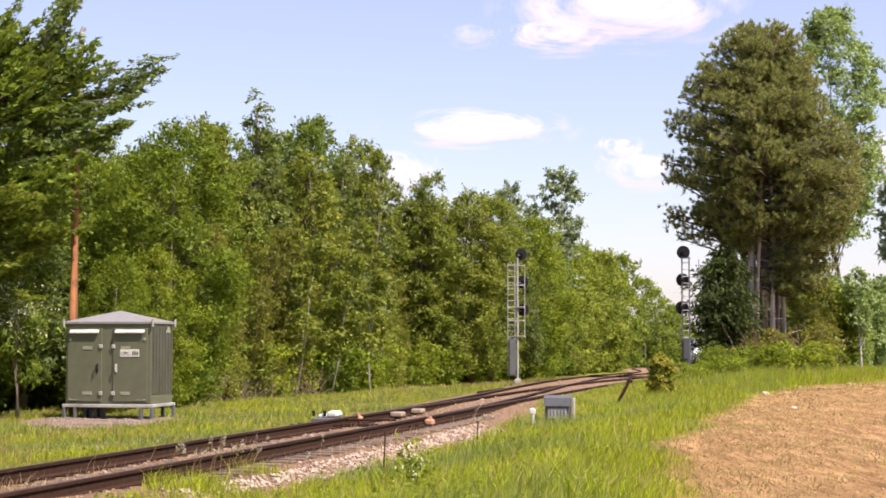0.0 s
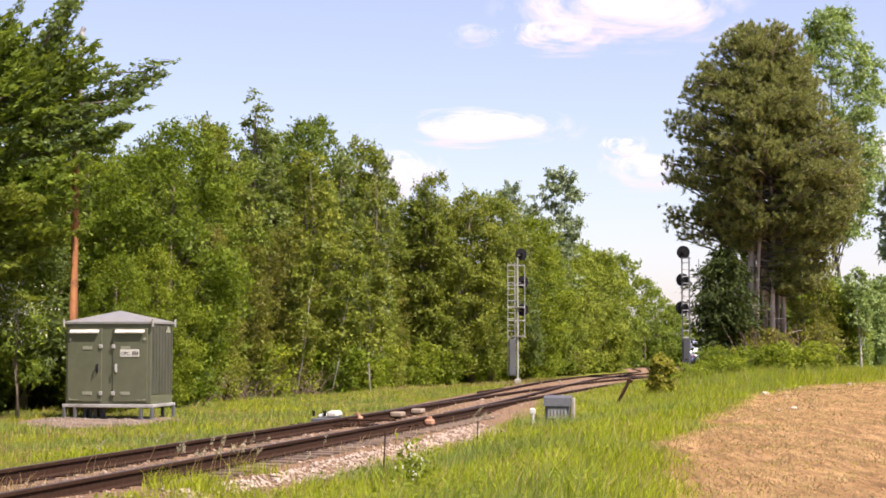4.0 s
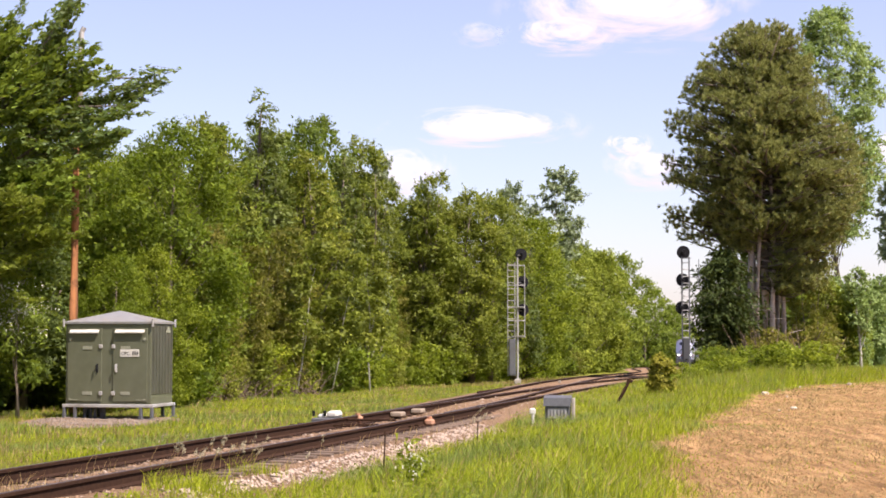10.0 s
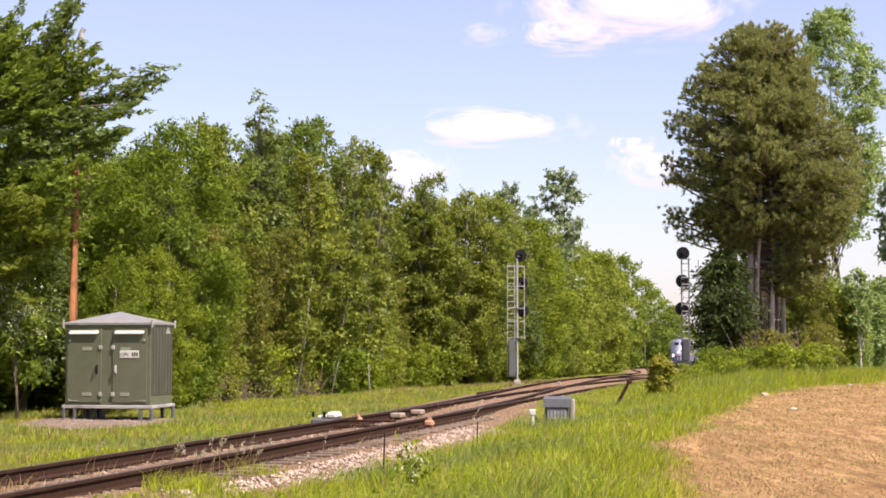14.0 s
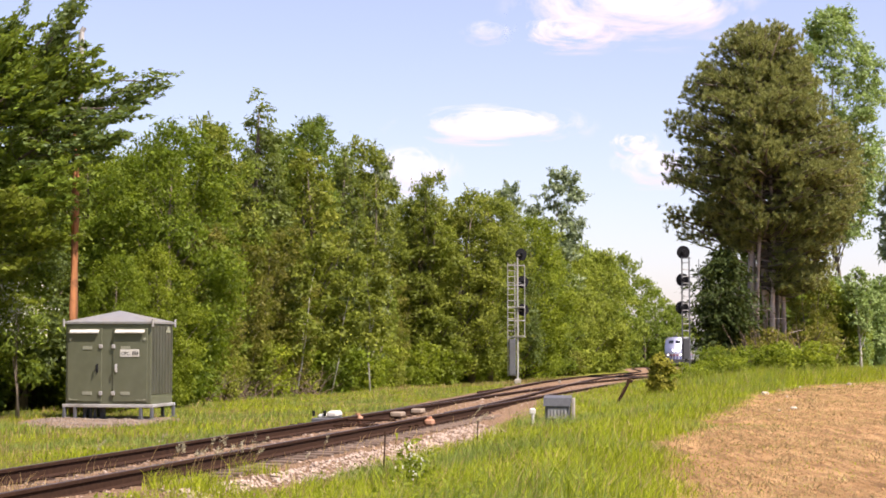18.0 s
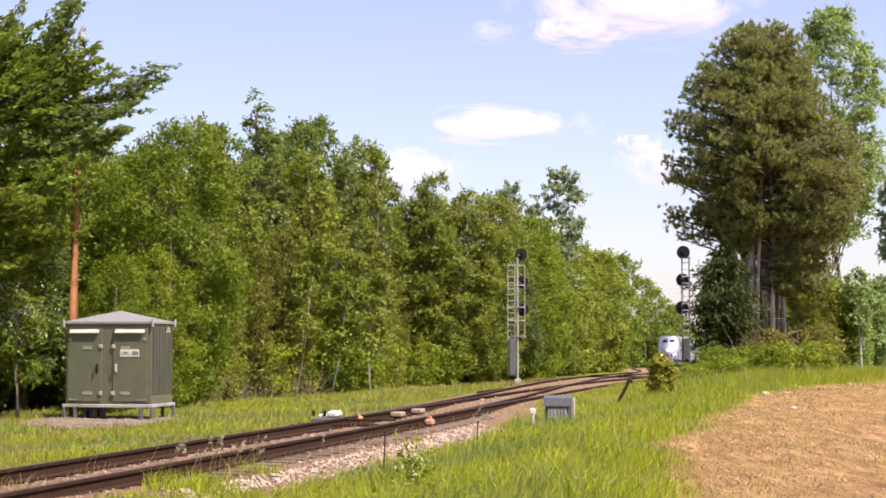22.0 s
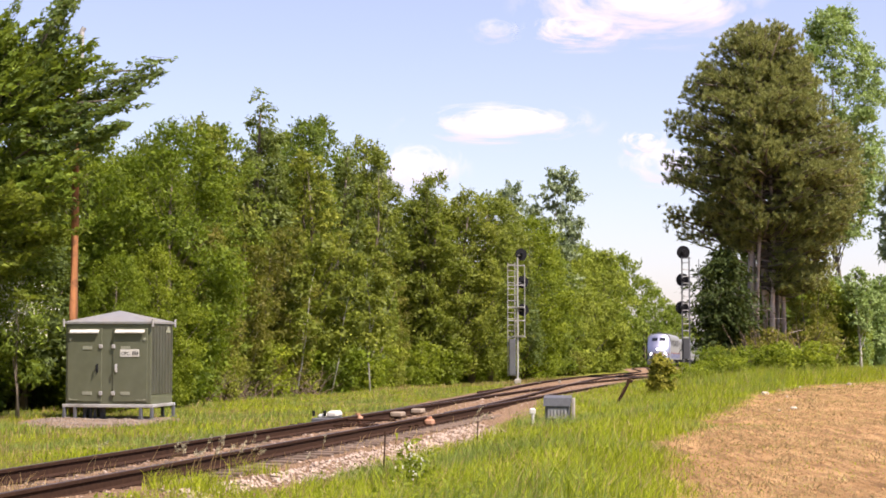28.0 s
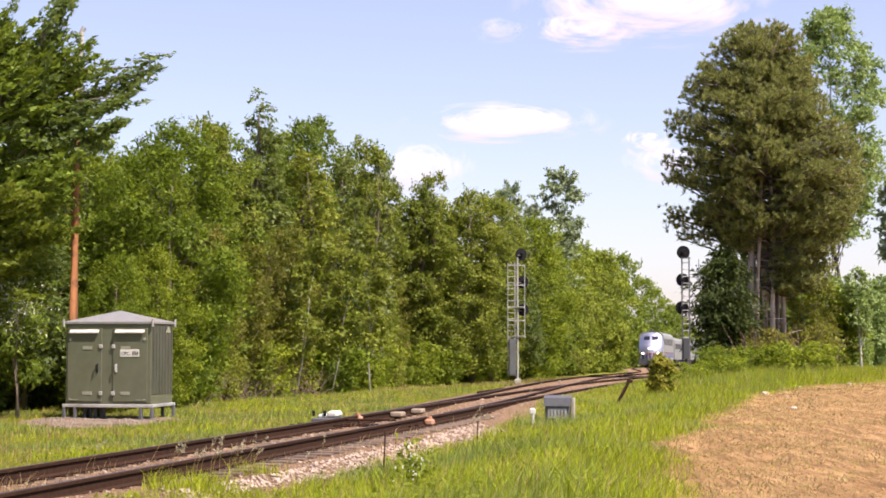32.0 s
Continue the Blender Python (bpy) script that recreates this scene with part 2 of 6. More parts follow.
def ground_material():
    m, t, bs, _ = nodes_of("earth_grass_and_ploughed_soil")
    at_field = t.nodes.new("ShaderNodeAttribute")
    at_field.attribute_name = "field"
    at_grav = t.nodes.new("ShaderNodeAttribute")
    at_grav.attribute_name = "gravel"
    rough_edge = noise_(t, 1.1, 6, 0.65)
    fine = noise_(t, 9, 8, 0.7)
    wide = noise_(t, 0.35, 4, 0.6)
    turf = mixc(t, span(t, fine, 0.3, 0.7), (0.115, 0.130, 0.012), (0.190, 0.190, 0.024))
    turf = mixc(t, span(t, wide, 0.48, 0.70), turf, (0.175, 0.150, 0.050))
    grain = noise_(t, 9, 8, 0.75, stretch=(1.8, 0.3, 1))
    soil = mixc(t, span(t, grain, 0.3, 0.72), (0.215, 0.118, 0.046), (0.460, 0.272, 0.118))
    rows = noise_(t, 1.6, 6, 0.7, stretch=(1.5, 0.16, 1))
    soil = mixc(t, span(t, rows, 0.40, 0.66), soil, (0.56, 0.345, 0.158))
    soil = mixc(t, span(t, noise_(t, 3.6, 6, 0.75, stretch=(1.6, 0.2, 1)), 0.47, 0.64, 0, 0.85), soil, (0.170, 0.095, 0.042))
    stones = mixc(t, span(t, noise_(t, 22, 5, 0.7), 0.35, 0.65), (0.165, 0.100, 0.058), (0.350, 0.230, 0.140))
    stones = mixc(t, span(t, noise_(t, 1.9, 4, 0.6), 0.5, 0.7), stones, (0.22, 0.150, 0.085))
    f = span(t, math_(t, "ADD", at_field.outputs["Fac"], math_(t, "MULTIPLY", math_(t, "SUBTRACT", rough_edge, 0.5), 0.9)), 0.42, 0.58)
    g = span(t, math_(t, "ADD", at_grav.outputs["Fac"], math_(t, "MULTIPLY", math_(t, "SUBTRACT", rough_edge, 0.5), 0.7)), 0.42, 0.58)
    col = mixc(t, g, mixc(t, f, turf, soil), stones)
    t.links.new(col, bs.inputs["Base Color"])
    bs.inputs["Roughness"].default_value = 0.95
    bs.inputs["Specular IOR Level"].default_value = 0.1
    bump_(t, bs, math_(t, "ADD", fine, rows), 1.0, 0.12)
    return m


GROUND = ground_material()


def cloud_material():
    """A soft-edged fair-weather cloud, thinning out towards its rim."""
    m, t, bs, out = nodes_of("cloud_white")
    t.nodes.remove(bs)
    co = t.nodes.new("ShaderNodeTexCoord")
    info = t.nodes.new("ShaderNodeObjectInfo")
    sep = t.nodes.new("ShaderNodeSeparateXYZ")
    t.links.new(co.outputs["Generated"], sep.inputs[0])
    u = math_(t, "MULTIPLY", math_(t, "SUBTRACT", sep.outputs[0], 0.5), 2.0)
    v = math_(t, "MULTIPLY", math_(t, "SUBTRACT", sep.outputs[2], 0.42), 2.1)
    r = math_(t, "SQRT", math_(t, "ADD", math_(t, "MULTIPLY", u, u), math_(t, "MULTIPLY", v, v)))
    shift = t.nodes.new("ShaderNodeVectorMath")
    shift.operation = "ADD"
    t.links.new(co.outputs["Generated"], shift.inputs[0])
    t.links.new(math_(t, "MULTIPLY", info.outputs["Random"], 40.0), shift.inputs[1])
    n = noise_(t, 2.6, 8, 0.60, vector=shift.outputs[0], stretch=(1.0, 1, 0.8))
    body = math_(t, "ADD", math_(t, "SUBTRACT", 0.74, r), math_(t, "MULTIPLY", math_(t, "SUBTRACT", n, 0.5), 3.0))
    rim = span(t, r, 0.50, 0.98, 1.0, 0.0)
    a = math_(t, "MULTIPLY", span(t, body, -0.05, 0.62), rim)
    # Emission stands in for sunlight; the shaded underside is painted into the colour.
    em = t.nodes.new("ShaderNodeEmission")
    t.links.new(mixc(t, span(t, sep.outputs[2], 0.2, 0.6), (0.70, 0.61, 0.70), (0.90, 0.82, 0.87)), em.inputs["Color"])
    em.inputs["Strength"].default_value = 0.76
    tp = t.nodes.new("ShaderNodeBsdfTransparent")
    mx = t.nodes.new("ShaderNodeMixShader")
    t.links.new(math_(t, "MULTIPLY", a, info.outputs["Alpha"]), mx.inputs[0])
    t.links.new(tp.outputs[0], mx.inputs[1])
    t.links.new(em.outputs[0], mx.inputs[2])
    t.links.new(mx.outputs[0], out.inputs["Surface"])
    return m


CLOUD = cloud_material()


# ---- building helpers ----
def box(bm, c, s, bevel=0.0, turn=None):
    """A box with centre c and size s, with its edges rounded."""
    r = bmesh.ops.create_cube(bm, size=1.0)
    vs = r["verts"]
    bmesh.ops.scale(bm, vec=s, verts=vs)
    if bevel:
        es = list({e for v in vs for e in v.link_edges})
        r = bmesh.ops.bevel(bm, geom=es, offset=bevel, segments=1, affect="EDGES")
        vs = list({v for f in r["faces"] for v in f.verts} | {v for v in vs if v.is_valid})
    if turn is not None:
        bmesh.ops.transform(bm, matrix=turn, verts=vs)
    bmesh.ops.translate(bm, vec=c, verts=vs)
    return vs


def tube(bm, a, b, r0, r1=None, seg=8, caps=True):
    """A round bar from a to b."""
    a, b = Vector(a), Vector(b)
    d = b - a
    m = Matrix.Translation((a + b) / 2) @ d.to_track_quat("Z", "Y").to_matrix().to_4x4()
    r = bmesh.ops.create_cone(bm, cap_ends=caps, segments=seg, radius1=r0, radius2=r0 if r1 is None else r1, depth=d.length, matrix=m)
    return r["verts"]


def loft(bm, rings, close=True):
    """Skin through rings of equal count."""
    made = [[bm.verts.new(p) for p in ring] for ring in rings]
    n = len(made[0])
    for a, b in zip(made, made[1:]):
        for i in range(n if close else n - 1):
            j = (i + 1) % n
            bm.faces.new((a[i], a[j], b[j], b[i]))
    if close:
        bm.faces.new(list(reversed(made[0])))
        bm.faces.new(made[-1])
    return made


def part(name, bm, material, parent=None, label="", smooth=False):
    me = bpy.data.meshes.new(name)
    bmesh.ops.recalc_face_normals(bm, faces=bm.faces)
    bm.to_mesh(me)
    bm.free()
    return part_of(name, me, material, parent, label, smooth)


def part_of(name, me, material, parent=None, label="", smooth=False):
    for m in material if isinstance(material, (list, tuple)) else [material]:
        me.materials.append(m)
    if smooth:
        me.shade_smooth()
    ob = new(name, me)
    if parent is not None:
        ob.parent = parent
    if label:
        ob["label"] = label
    return ob


def root(name, m, label, category, group="", kind=""):
    ob = new(name)
    ob.matrix_basis = m
    return tagged(ob, label, category, group, kind)


def soup(name, verts, quads=None, tris=None):
    """A mesh straight from arrays: verts (n, 3), quads (m, 4), tris (k, 3)."""
    me = bpy.data.meshes.new(name)
    quads = np.zeros((0, 4), int) if quads is None else quads
    tris = np.zeros((0, 3), int) if tris is None else tris
    me.vertices.add(len(verts))
    me.vertices.foreach_set("co", np.asarray(verts, np.float32).ravel())
    me.loops.add(quads.size + tris.size)
    me.loops.foreach_set("vertex_index", np.concatenate((quads.ravel(), tris.ravel())).astype(np.int32))
    me.polygons.add(len(quads) + len(tris))
    starts = np.concatenate((np.arange(len(quads)) * 4, quads.size + np.arange(len(tris)) * 3))
    me.polygons.foreach_set("loop_start", starts.astype(np.int32))
    me.update(calc_edges=True)
    me.validate()
    return me


def leaves(name, centres, size, rng, long=1.6, up=0.35, heading=None, spread=1.0, facing=None):
    """A small folded leaf at each centre; heading biases where the tips point, facing which way the blades look."""
    n = len(centres)
    ax = rng.normal(size=(n, 3)) * spread
    if heading is not None:
        ax = ax + heading
    ax /= np.linalg.norm(ax, axis=1, keepdims=True) + 1e-9
    nr = rng.normal(size=(n, 3))
    if facing is None:
        nr[:, 2] += up * 3
    else:
        nr = nr * 0.5 + facing
    side = np.cross(ax, nr)
    side /= np.linalg.norm(side, axis=1, keepdims=True) + 1e-9
    fold = np.cross(side, ax)
    s = (size * rng.uniform(0.6, 1.35, n))[:, None]
    v = np.empty((n, 3, 3))
    v[:, 0] = centres - ax * s * long / 2 + side * s * 0.5 + fold * s * 0.12
    v[:, 1] = centres + ax * s * long / 2
    v[:, 2] = centres - ax * s * long / 2 - side * s * 0.5
    return soup(name, v.reshape(-1, 3), tris=np.arange(n * 3).reshape(n, 3))


# ---- lie of the land ----
def ease(t):
    t = np.clip(t, 0, 1)
    return t * t * (3 - 2 * t)


def fall(y):
    """The line drops away beyond the turnout."""
    y = np.asarray(y, float)
    return -0.011 * np.clip(np.sqrt((y - 62) ** 2 + 64) * 0.5 + (y - 62) * 0.5, 0, 420)


SLOPE_Y = np.array([-400.0, 105, 145, 170, 210, 600])
SLOPE_M = np.array([0.232, 0.232, 0.088, 0.088, 0.204, 0.204])
WAY_Y = np.arange(-400.0, 601.0, 1.0)
WAY_X = np.concatenate(([0.0], np.cumsum(np.interp(WAY_Y[:-1] + 0.5, SLOPE_Y, SLOPE_M))))
WAY_X += (0.232 * 20 - 9.1) - np.interp(20.0, WAY_Y, WAY_X)


def main_x(y):
    return np.interp(y, WAY_Y, WAY_X)


def siding_gap(y):
    return 4.1 * ease((np.asarray(y, float) - 31.0) / 76.0)


def branch_x(y):
    return main_x(y) - siding_gap(y)


def rail_z(y):
    return 0.5 + fall(y)


FIELD_Y = np.array([-60.0, 8, 17, 26, 34, 42, 55, 65, 68.5, 81, 87, 100])
FIELD_X = np.array([-4.0, 1.4, 2.2, 3.3, 5.1, 7.0, 10.5, 14.6, 16.6, 20.6, 22.9, 36.0])


def field_edge(y):
    return np.interp(y, FIELD_Y, FIELD_X, right=300.0)


def wobble(x, y, s, seed):
    k = np.random.RandomState(seed).uniform(-1, 1, (6, 3))
    out = 0
    for a, b, c in k:
        out = out + np.sin((x * a + y * b) * s * 2.2 + c * 9)
    return out / 6


def land_z(x, y):
    x, y = np.asarray(x, float), np.asarray(y, float)
    f = fall(y)
    da = x - main_x(y)
    db = x - branch_x(y)
    left = 0.10 - 0.20 * ease((-db - 3.0) / 6.0)
    right = 0.06 + 0.34 * ease((da - 2.4) / 3.6)
    z = np.where(da > 0, right, left) + f
    bumpy = 0.05 * wobble(x, y, 0.5, 3) + 0.03 * wobble(x, y, 1.7, 4)
    z = z + bumpy * ease((np.minimum(abs(da), abs(db)) - 2.4) / 2)
    d = np.where(da > 0, da, np.where(db < 0, -db, 0.0))
    bed = rail_z(y) - 0.140 - 0.055 * ease((y - 17) / 4) + 0.105 * ease((y - 38) / 8) - 0.03 * wobble(x, y, 2.2, 9) ** 2
    bed = bed - (0.045 + 0.03 * wobble(x, y, 2.6, 77)) * ease((da - 0.78) / 0.15) * ease((y - 19) / 4) * ease((41 - y) / 4)
    k = ease((d - 1.45) / 1.15)
    return bed * (1 - k) + z * k


def ground_sheet():
    xs = np.concatenate(([-4000, -1500, -600, -250, -120, -70, -45, -34], np.arange(-28, 40.01, 0.4), [46, 56, 75, 110, 180, 320, 700, 1600, 4000]))
    ys = np.concatenate(([-3000, -900, -300, -100, -40, -15, 0, 6], np.arange(10, 70.01, 0.4), np.arange(71, 130, 1.0), np.arange(132, 360, 4.0), [380, 420, 500, 650, 900, 1500, 2600, 4900]))
    gx, gy = np.meshgrid(xs, ys)
    gz = land_z(gx, gy)
    nx, ny = len(xs), len(ys)
    i = np.arange(ny - 1)[:, None] * nx + np.arange(nx - 1)[None, :]
    quads = np.stack((i, i + 1, i + nx + 1, i + nx), -1).reshape(-1, 4)
    me = soup("ground", np.stack((gx, gy, gz), -1).reshape(-1, 3), quads=quads)
    inside = np.clip((gx - field_edge(gy)) / 1.6 + 0.5, 0, 1)
    da, db = gx - main_x(gy), gx - branch_x(gy)
    d = np.where(da > 0, da, np.where(db < 0, -db, 0.0))
    pale = ease((gy - 17) / 4) * ease((37 - gy) / 5) * (da > 0)
    stones = 1 - np.clip((d - 1.15 - 0.65 * pale - 0.25 * (gy > 20) + 0.75 * ease((gy - 40) / 8) * (da > 0)) / 0.6, 0, 1)
    pad = 1 - np.clip((np.hypot((gx + 9.1) / 1.8, (gy - 45.0) / 2.7) - 1.0) / 0.35, 0, 1)
    for key, values in (("field", inside), ("gravel", np.maximum(stones, pad))):
        me.attributes.new(key, "FLOAT", "POINT").data.foreach_set("value", values.astype(np.float32).ravel())
    ob = part_of("ground", me, GROUND, smooth=True)
    return tagged(ob, "grassy trackside ground beside a tan ploughed field", "ground", kind="structure")


ground_sheet()


# ---- track ----
def rail_mesh(name, line, offset, y0, y1, step=1.5):
    """A rail of flat-bottom section swept along a line of the plan."""
    half = [(0.075, 0.0), (0.075, 0.012), (0.012, 0.035), (0.010, 0.125), (0.036, 0.140), (0.037, 0.172), (0.030, 0.180)]
    prof = half + [(-a, b) for a, b in reversed(half)]
    bm = bmesh.new()
    rings = []
    n = max(2, int((y1 - y0) / step) + 1)
    for y in np.linspace(y0, y1, n):
        g = (line(y + 0.3) - line(y - 0.3)) / 0.6
        h = Vector((1, -g, 0)).normalized()
        c = Vector((line(y), y, rail_z(y) - 0.18)) + h * offset
        rings.append([c + h * a + Vector((0, 0, b)) for a, b in prof])
    loft(bm, rings)
    bmesh.ops.recalc_face_normals(bm, faces=bm.faces)
    for f in bm.faces:
        if f.normal.z > 0.85 and len(f.verts) == 4:
            c = f.calc_center_median()
            if c.z > rail_z(c.y) - 0.02:
                f.material_index = 1
    me = bpy.data.meshes.new(name)
    bm.to_mesh(me)
    bm.free()
    return me


def tie_mesh():
    bm = bmesh.new()
    box(bm, (0, 0, -0.09), (2.6, 0.225, 0.18), 0.012)
    me = bpy.data.meshes.new("tie")
    bm.to_mesh(me)
    bm.free()
    me.materials.append(TIE)
    return me


def plate_mesh():
    bm = bmesh.new()
    box(bm, (0, 0, 0.008), (0.34, 0.19, 0.016))
    for sx in (-0.11, 0.11):
        for sy in (-0.05, 0.05):
            box(bm, (sx, sy, 0.022), (0.035, 0.03, 0.03))
    me = bpy.data.meshes.new("tie_plate")
    bm.to_mesh(me)
    bm.free()
    me.materials.append(TIE_PLATE)
    return me


HALF = 0.7535
main_track = root("railway_track", pose(0, 0, 0), "rusty main line rails on weathered wooden ties in pinkish ballast", "railway track", "railway tracks", "structure")
part_of("rail", rail_mesh("rail", main_x, HALF, -60, 440), [RAIL, RAIL_TOP], main_track)
part_of("rail", rail_mesh("rail", main_x, -HALF, -60, 440), [RAIL, RAIL_TOP], main_track)
branch_track = root("railway_track", pose(0, 0, 0), "rusty diverging track of a turnout beside the main line", "railway track", "railway tracks", "structure")
part_of("rail", rail_mesh("rail", branch_x, HALF, 36.5, 440), [RAIL, RAIL_TOP], branch_track)
part_of("rail", rail_mesh("rail", branch_x, -HALF, 34.0, 440), [RAIL, RAIL_TOP], branch_track)
TIE_ME, PLATE_ME = tie_mesh(), plate_mesh()
tie_rng = random.Random(5)


def lay_tie(y, line, owner, wide=1.0, shift=0.0, plates=True):
    g = (line(y + 0.3) - line(y - 0.3)) / 0.6
    a = -math.atan(g) + radians(tie_rng.uniform(-0.8, 0.8))
    h = Vector((math.cos(a), math.sin(a), 0))
    c = Vector((line(y), y, rail_z(y) - 0.196)) + h * (shift + tie_rng.uniform(-0.05, 0.05))
    ob = new("tie", TIE_ME)
    ob.parent = owner
    ob.matrix_basis = Matrix.Translation(c) @ Matrix.Rotation(a, 4, "Z") @ Matrix.Diagonal((wide, tie_rng.uniform(0.92, 1.05), 1, 1))
    if plates:
        for o in (-HALF, HALF):
            pl = new("tie_plate", PLATE_ME)
            pl.parent = owner
            pl.matrix_basis = Matrix.Translation(Vector((line(y), y, rail_z(y) - 0.196)) + h * o) @ Matrix.Rotation(a, 4, "Z")


y = 9.0
while y < 100:
    gap = float(siding_gap(y))
    if gap < 0.05:
        lay_tie(y, main_x, main_track, plates=y < 45)
    elif gap < 2.7:
        lay_tie(y, main_x, main_track, (2.6 + gap) / 2.6, -gap / 2, plates=y < 45)
    else:
        lay_tie(y, main_x, main_track, plates=False)
        lay_tie(y, branch_x, branch_track, plates=False)
    y += 0.54


def fastening(name, c, s, turn, material, owner, label=""):
    bm = bmesh.new()
    box(bm, (0, 0, 0), s, min(s) * 0.2)
    ob = part(name, bm, material, owner, label)
    ob.matrix_basis = Matrix.Translation(c) @ Matrix.Rotation(turn, 4, "Z")
    return ob


def turnout_fittings():
    """Rods and slide covers at the points, frog and guard rails, joint bars."""
    t = -math.atan(0.232)
    for y, w, m in ((33.2, 0.05, RAIL), (33.7, 0.05, RAIL)):
        fastening("switch_rod", Vector((main_x(y) - 0.4, y, rail_z(y) - 0.13)), (2.5, w, 0.035), t, m, main_track)
    for o, y in ((-0.62, 37.6), (-0.62, 39.4)):
        fastening("rod_cover", Vector((main_x(y) + o, y, rail_z(y) - 0.09)), (0.26, 0.42, 0.10), t, PALE_BOARD, main_track, "pale weathered rod cover board")
    for y, o in ((55.0, 0.68), (55.0, -2.1)):
        fastening("guard_rail", Vector((main_x(y) + o, y, rail_z(y) - 0.09)), (0.06, 4.2, 0.14), t, RAIL, main_track)
    fastening("frog", Vector((main_x(57.2) - HALF + 0.01, 57.2, rail_z(57.2) - 0.075)), (0.24, 3.0, 0.15), t + 0.02, RAIL, main_track)


turnout_fittings()


def stone_mesh(name, places, size, rng, squash=0.75):
    """Angular broken stones: jittered octahedra with a chopped top."""
    base = np.array([(1, 0, 0), (0.4, 0.9, 0), (-0.7, 0.7, 0), (-0.9, -0.4, 0), (0.2, -1, 0), (0.15, 0.1, 0.9), (-0.1, -0.05, -0.8)], float)
    tri = np.array([(0, 1, 5), (1, 2, 5), (2, 3, 5), (3, 4, 5), (4, 0, 5), (1, 0, 6), (2, 1, 6), (3, 2, 6), (4, 3, 6), (0, 4, 6)])
    n = len(places)
    a = rng.uniform(0, 6.283, n)
    v = base[None] * rng.uniform(0.65, 1.25, (n, 7, 3))
    c, s = np.cos(a)[:, None], np.sin(a)[:, None]
    v = np.stack((v[..., 0] * c - v[..., 1] * s, v[..., 0] * s + v[..., 1] * c, v[..., 2] * squash), -1)
    k = (size * rng.lognormal(0, 0.35, n))[:, None, None]
    v = v * k + places[:, None, :]
    f = tri[None] + (np.arange(n) * 7)[:, None, None]
    return soup(name, v.reshape(-1, 3), tris=f.reshape(-1, 3))


def ballast():
    rng = np.random.RandomState(11)
    ys = 10 + 62 * rng.uniform(0, 1, 56000) ** 1.35
    off = rng.uniform(-1.7, 2.5, len(ys))
    shoulder = (off > 1.58 - 0.14 * ease((ys - 30) / 6)) & (off < 1.95 + 0.25 * ease((ys - 20) / 5)) & (ys > 19) & (ys < 36)
    keep = shoulder | ((rng.uniform(0, 1, len(ys)) < 0.030) & (off < 1.6 - 0.5 * (ys > 40)) & (off > -1.7 + 0.7 * (ys > 40)))
    ys, off = ys[keep], off[keep]
    xs = main_x(ys) + off - np.where(off < -1.0, siding_gap(ys), 0)
    z = land_z(xs, ys) + 0.008
    me = stone_mesh("ballast_stones", np.stack((xs, ys, z), -1), 0.025, rng)
    n = 15000
    ys = 12 + 36 * rng.uniform(0, 1, n) ** 1.2
    off = rng.uniform(-1.5, 1.62, n)
    k = (np.abs(np.abs(off) - HALF) > 0.10) & ((off < HALF) | (rng.uniform(0, 1, n) < 0.3)) & (wobble(off * 3, ys, 0.9, 41) + rng.normal(size=n) * 0.25 > -0.12)
    ys, off = ys[k], off[k]
    xs = main_x(ys) + off
    small = stone_mesh("track_gravel", np.stack((xs, ys, land_z(xs, ys) + 0.004), -1), 0.018, rng)
    tagged(part_of("track_gravel", small, TRACK_STONE), "brown dirty gravel between the rails", "gravel", kind="stuff")
    return tagged(part_of("ballast_stones", me, STONE), "pale pinkish broken ballast stones along the rails", "ballast", kind="stuff")


ballast()


# ---- trees ----
def stem(bm, pts, radii, seg=7):
    rings = []
    for i, p in enumerate(pts):
        p = Vector(p)
        d = (Vector(pts[min(i + 1, len(pts) - 1)]) - Vector(pts[max(i - 1, 0)])).normalized()
        q = d.to_track_quat("Z", "Y")
        rings.append([p + q @ Vector((math.cos(k * 6.2832 / seg), math.sin(k * 6.2832 / seg), 0)) * radii[i] for k in range(seg)])
    loft(bm, rings)


def limb(bm, a, b, r, rng, sag=0.0, seg=5):
    a, b = np.array(a, float), np.array(b, float)
    mid = (a + b) / 2 + rng.normal(size=3) * 0.06 * np.linalg.norm(b - a) + np.array((0, 0, sag))
    stem(bm, [a, mid, b], [r, r * 0.7, r * 0.25], seg)


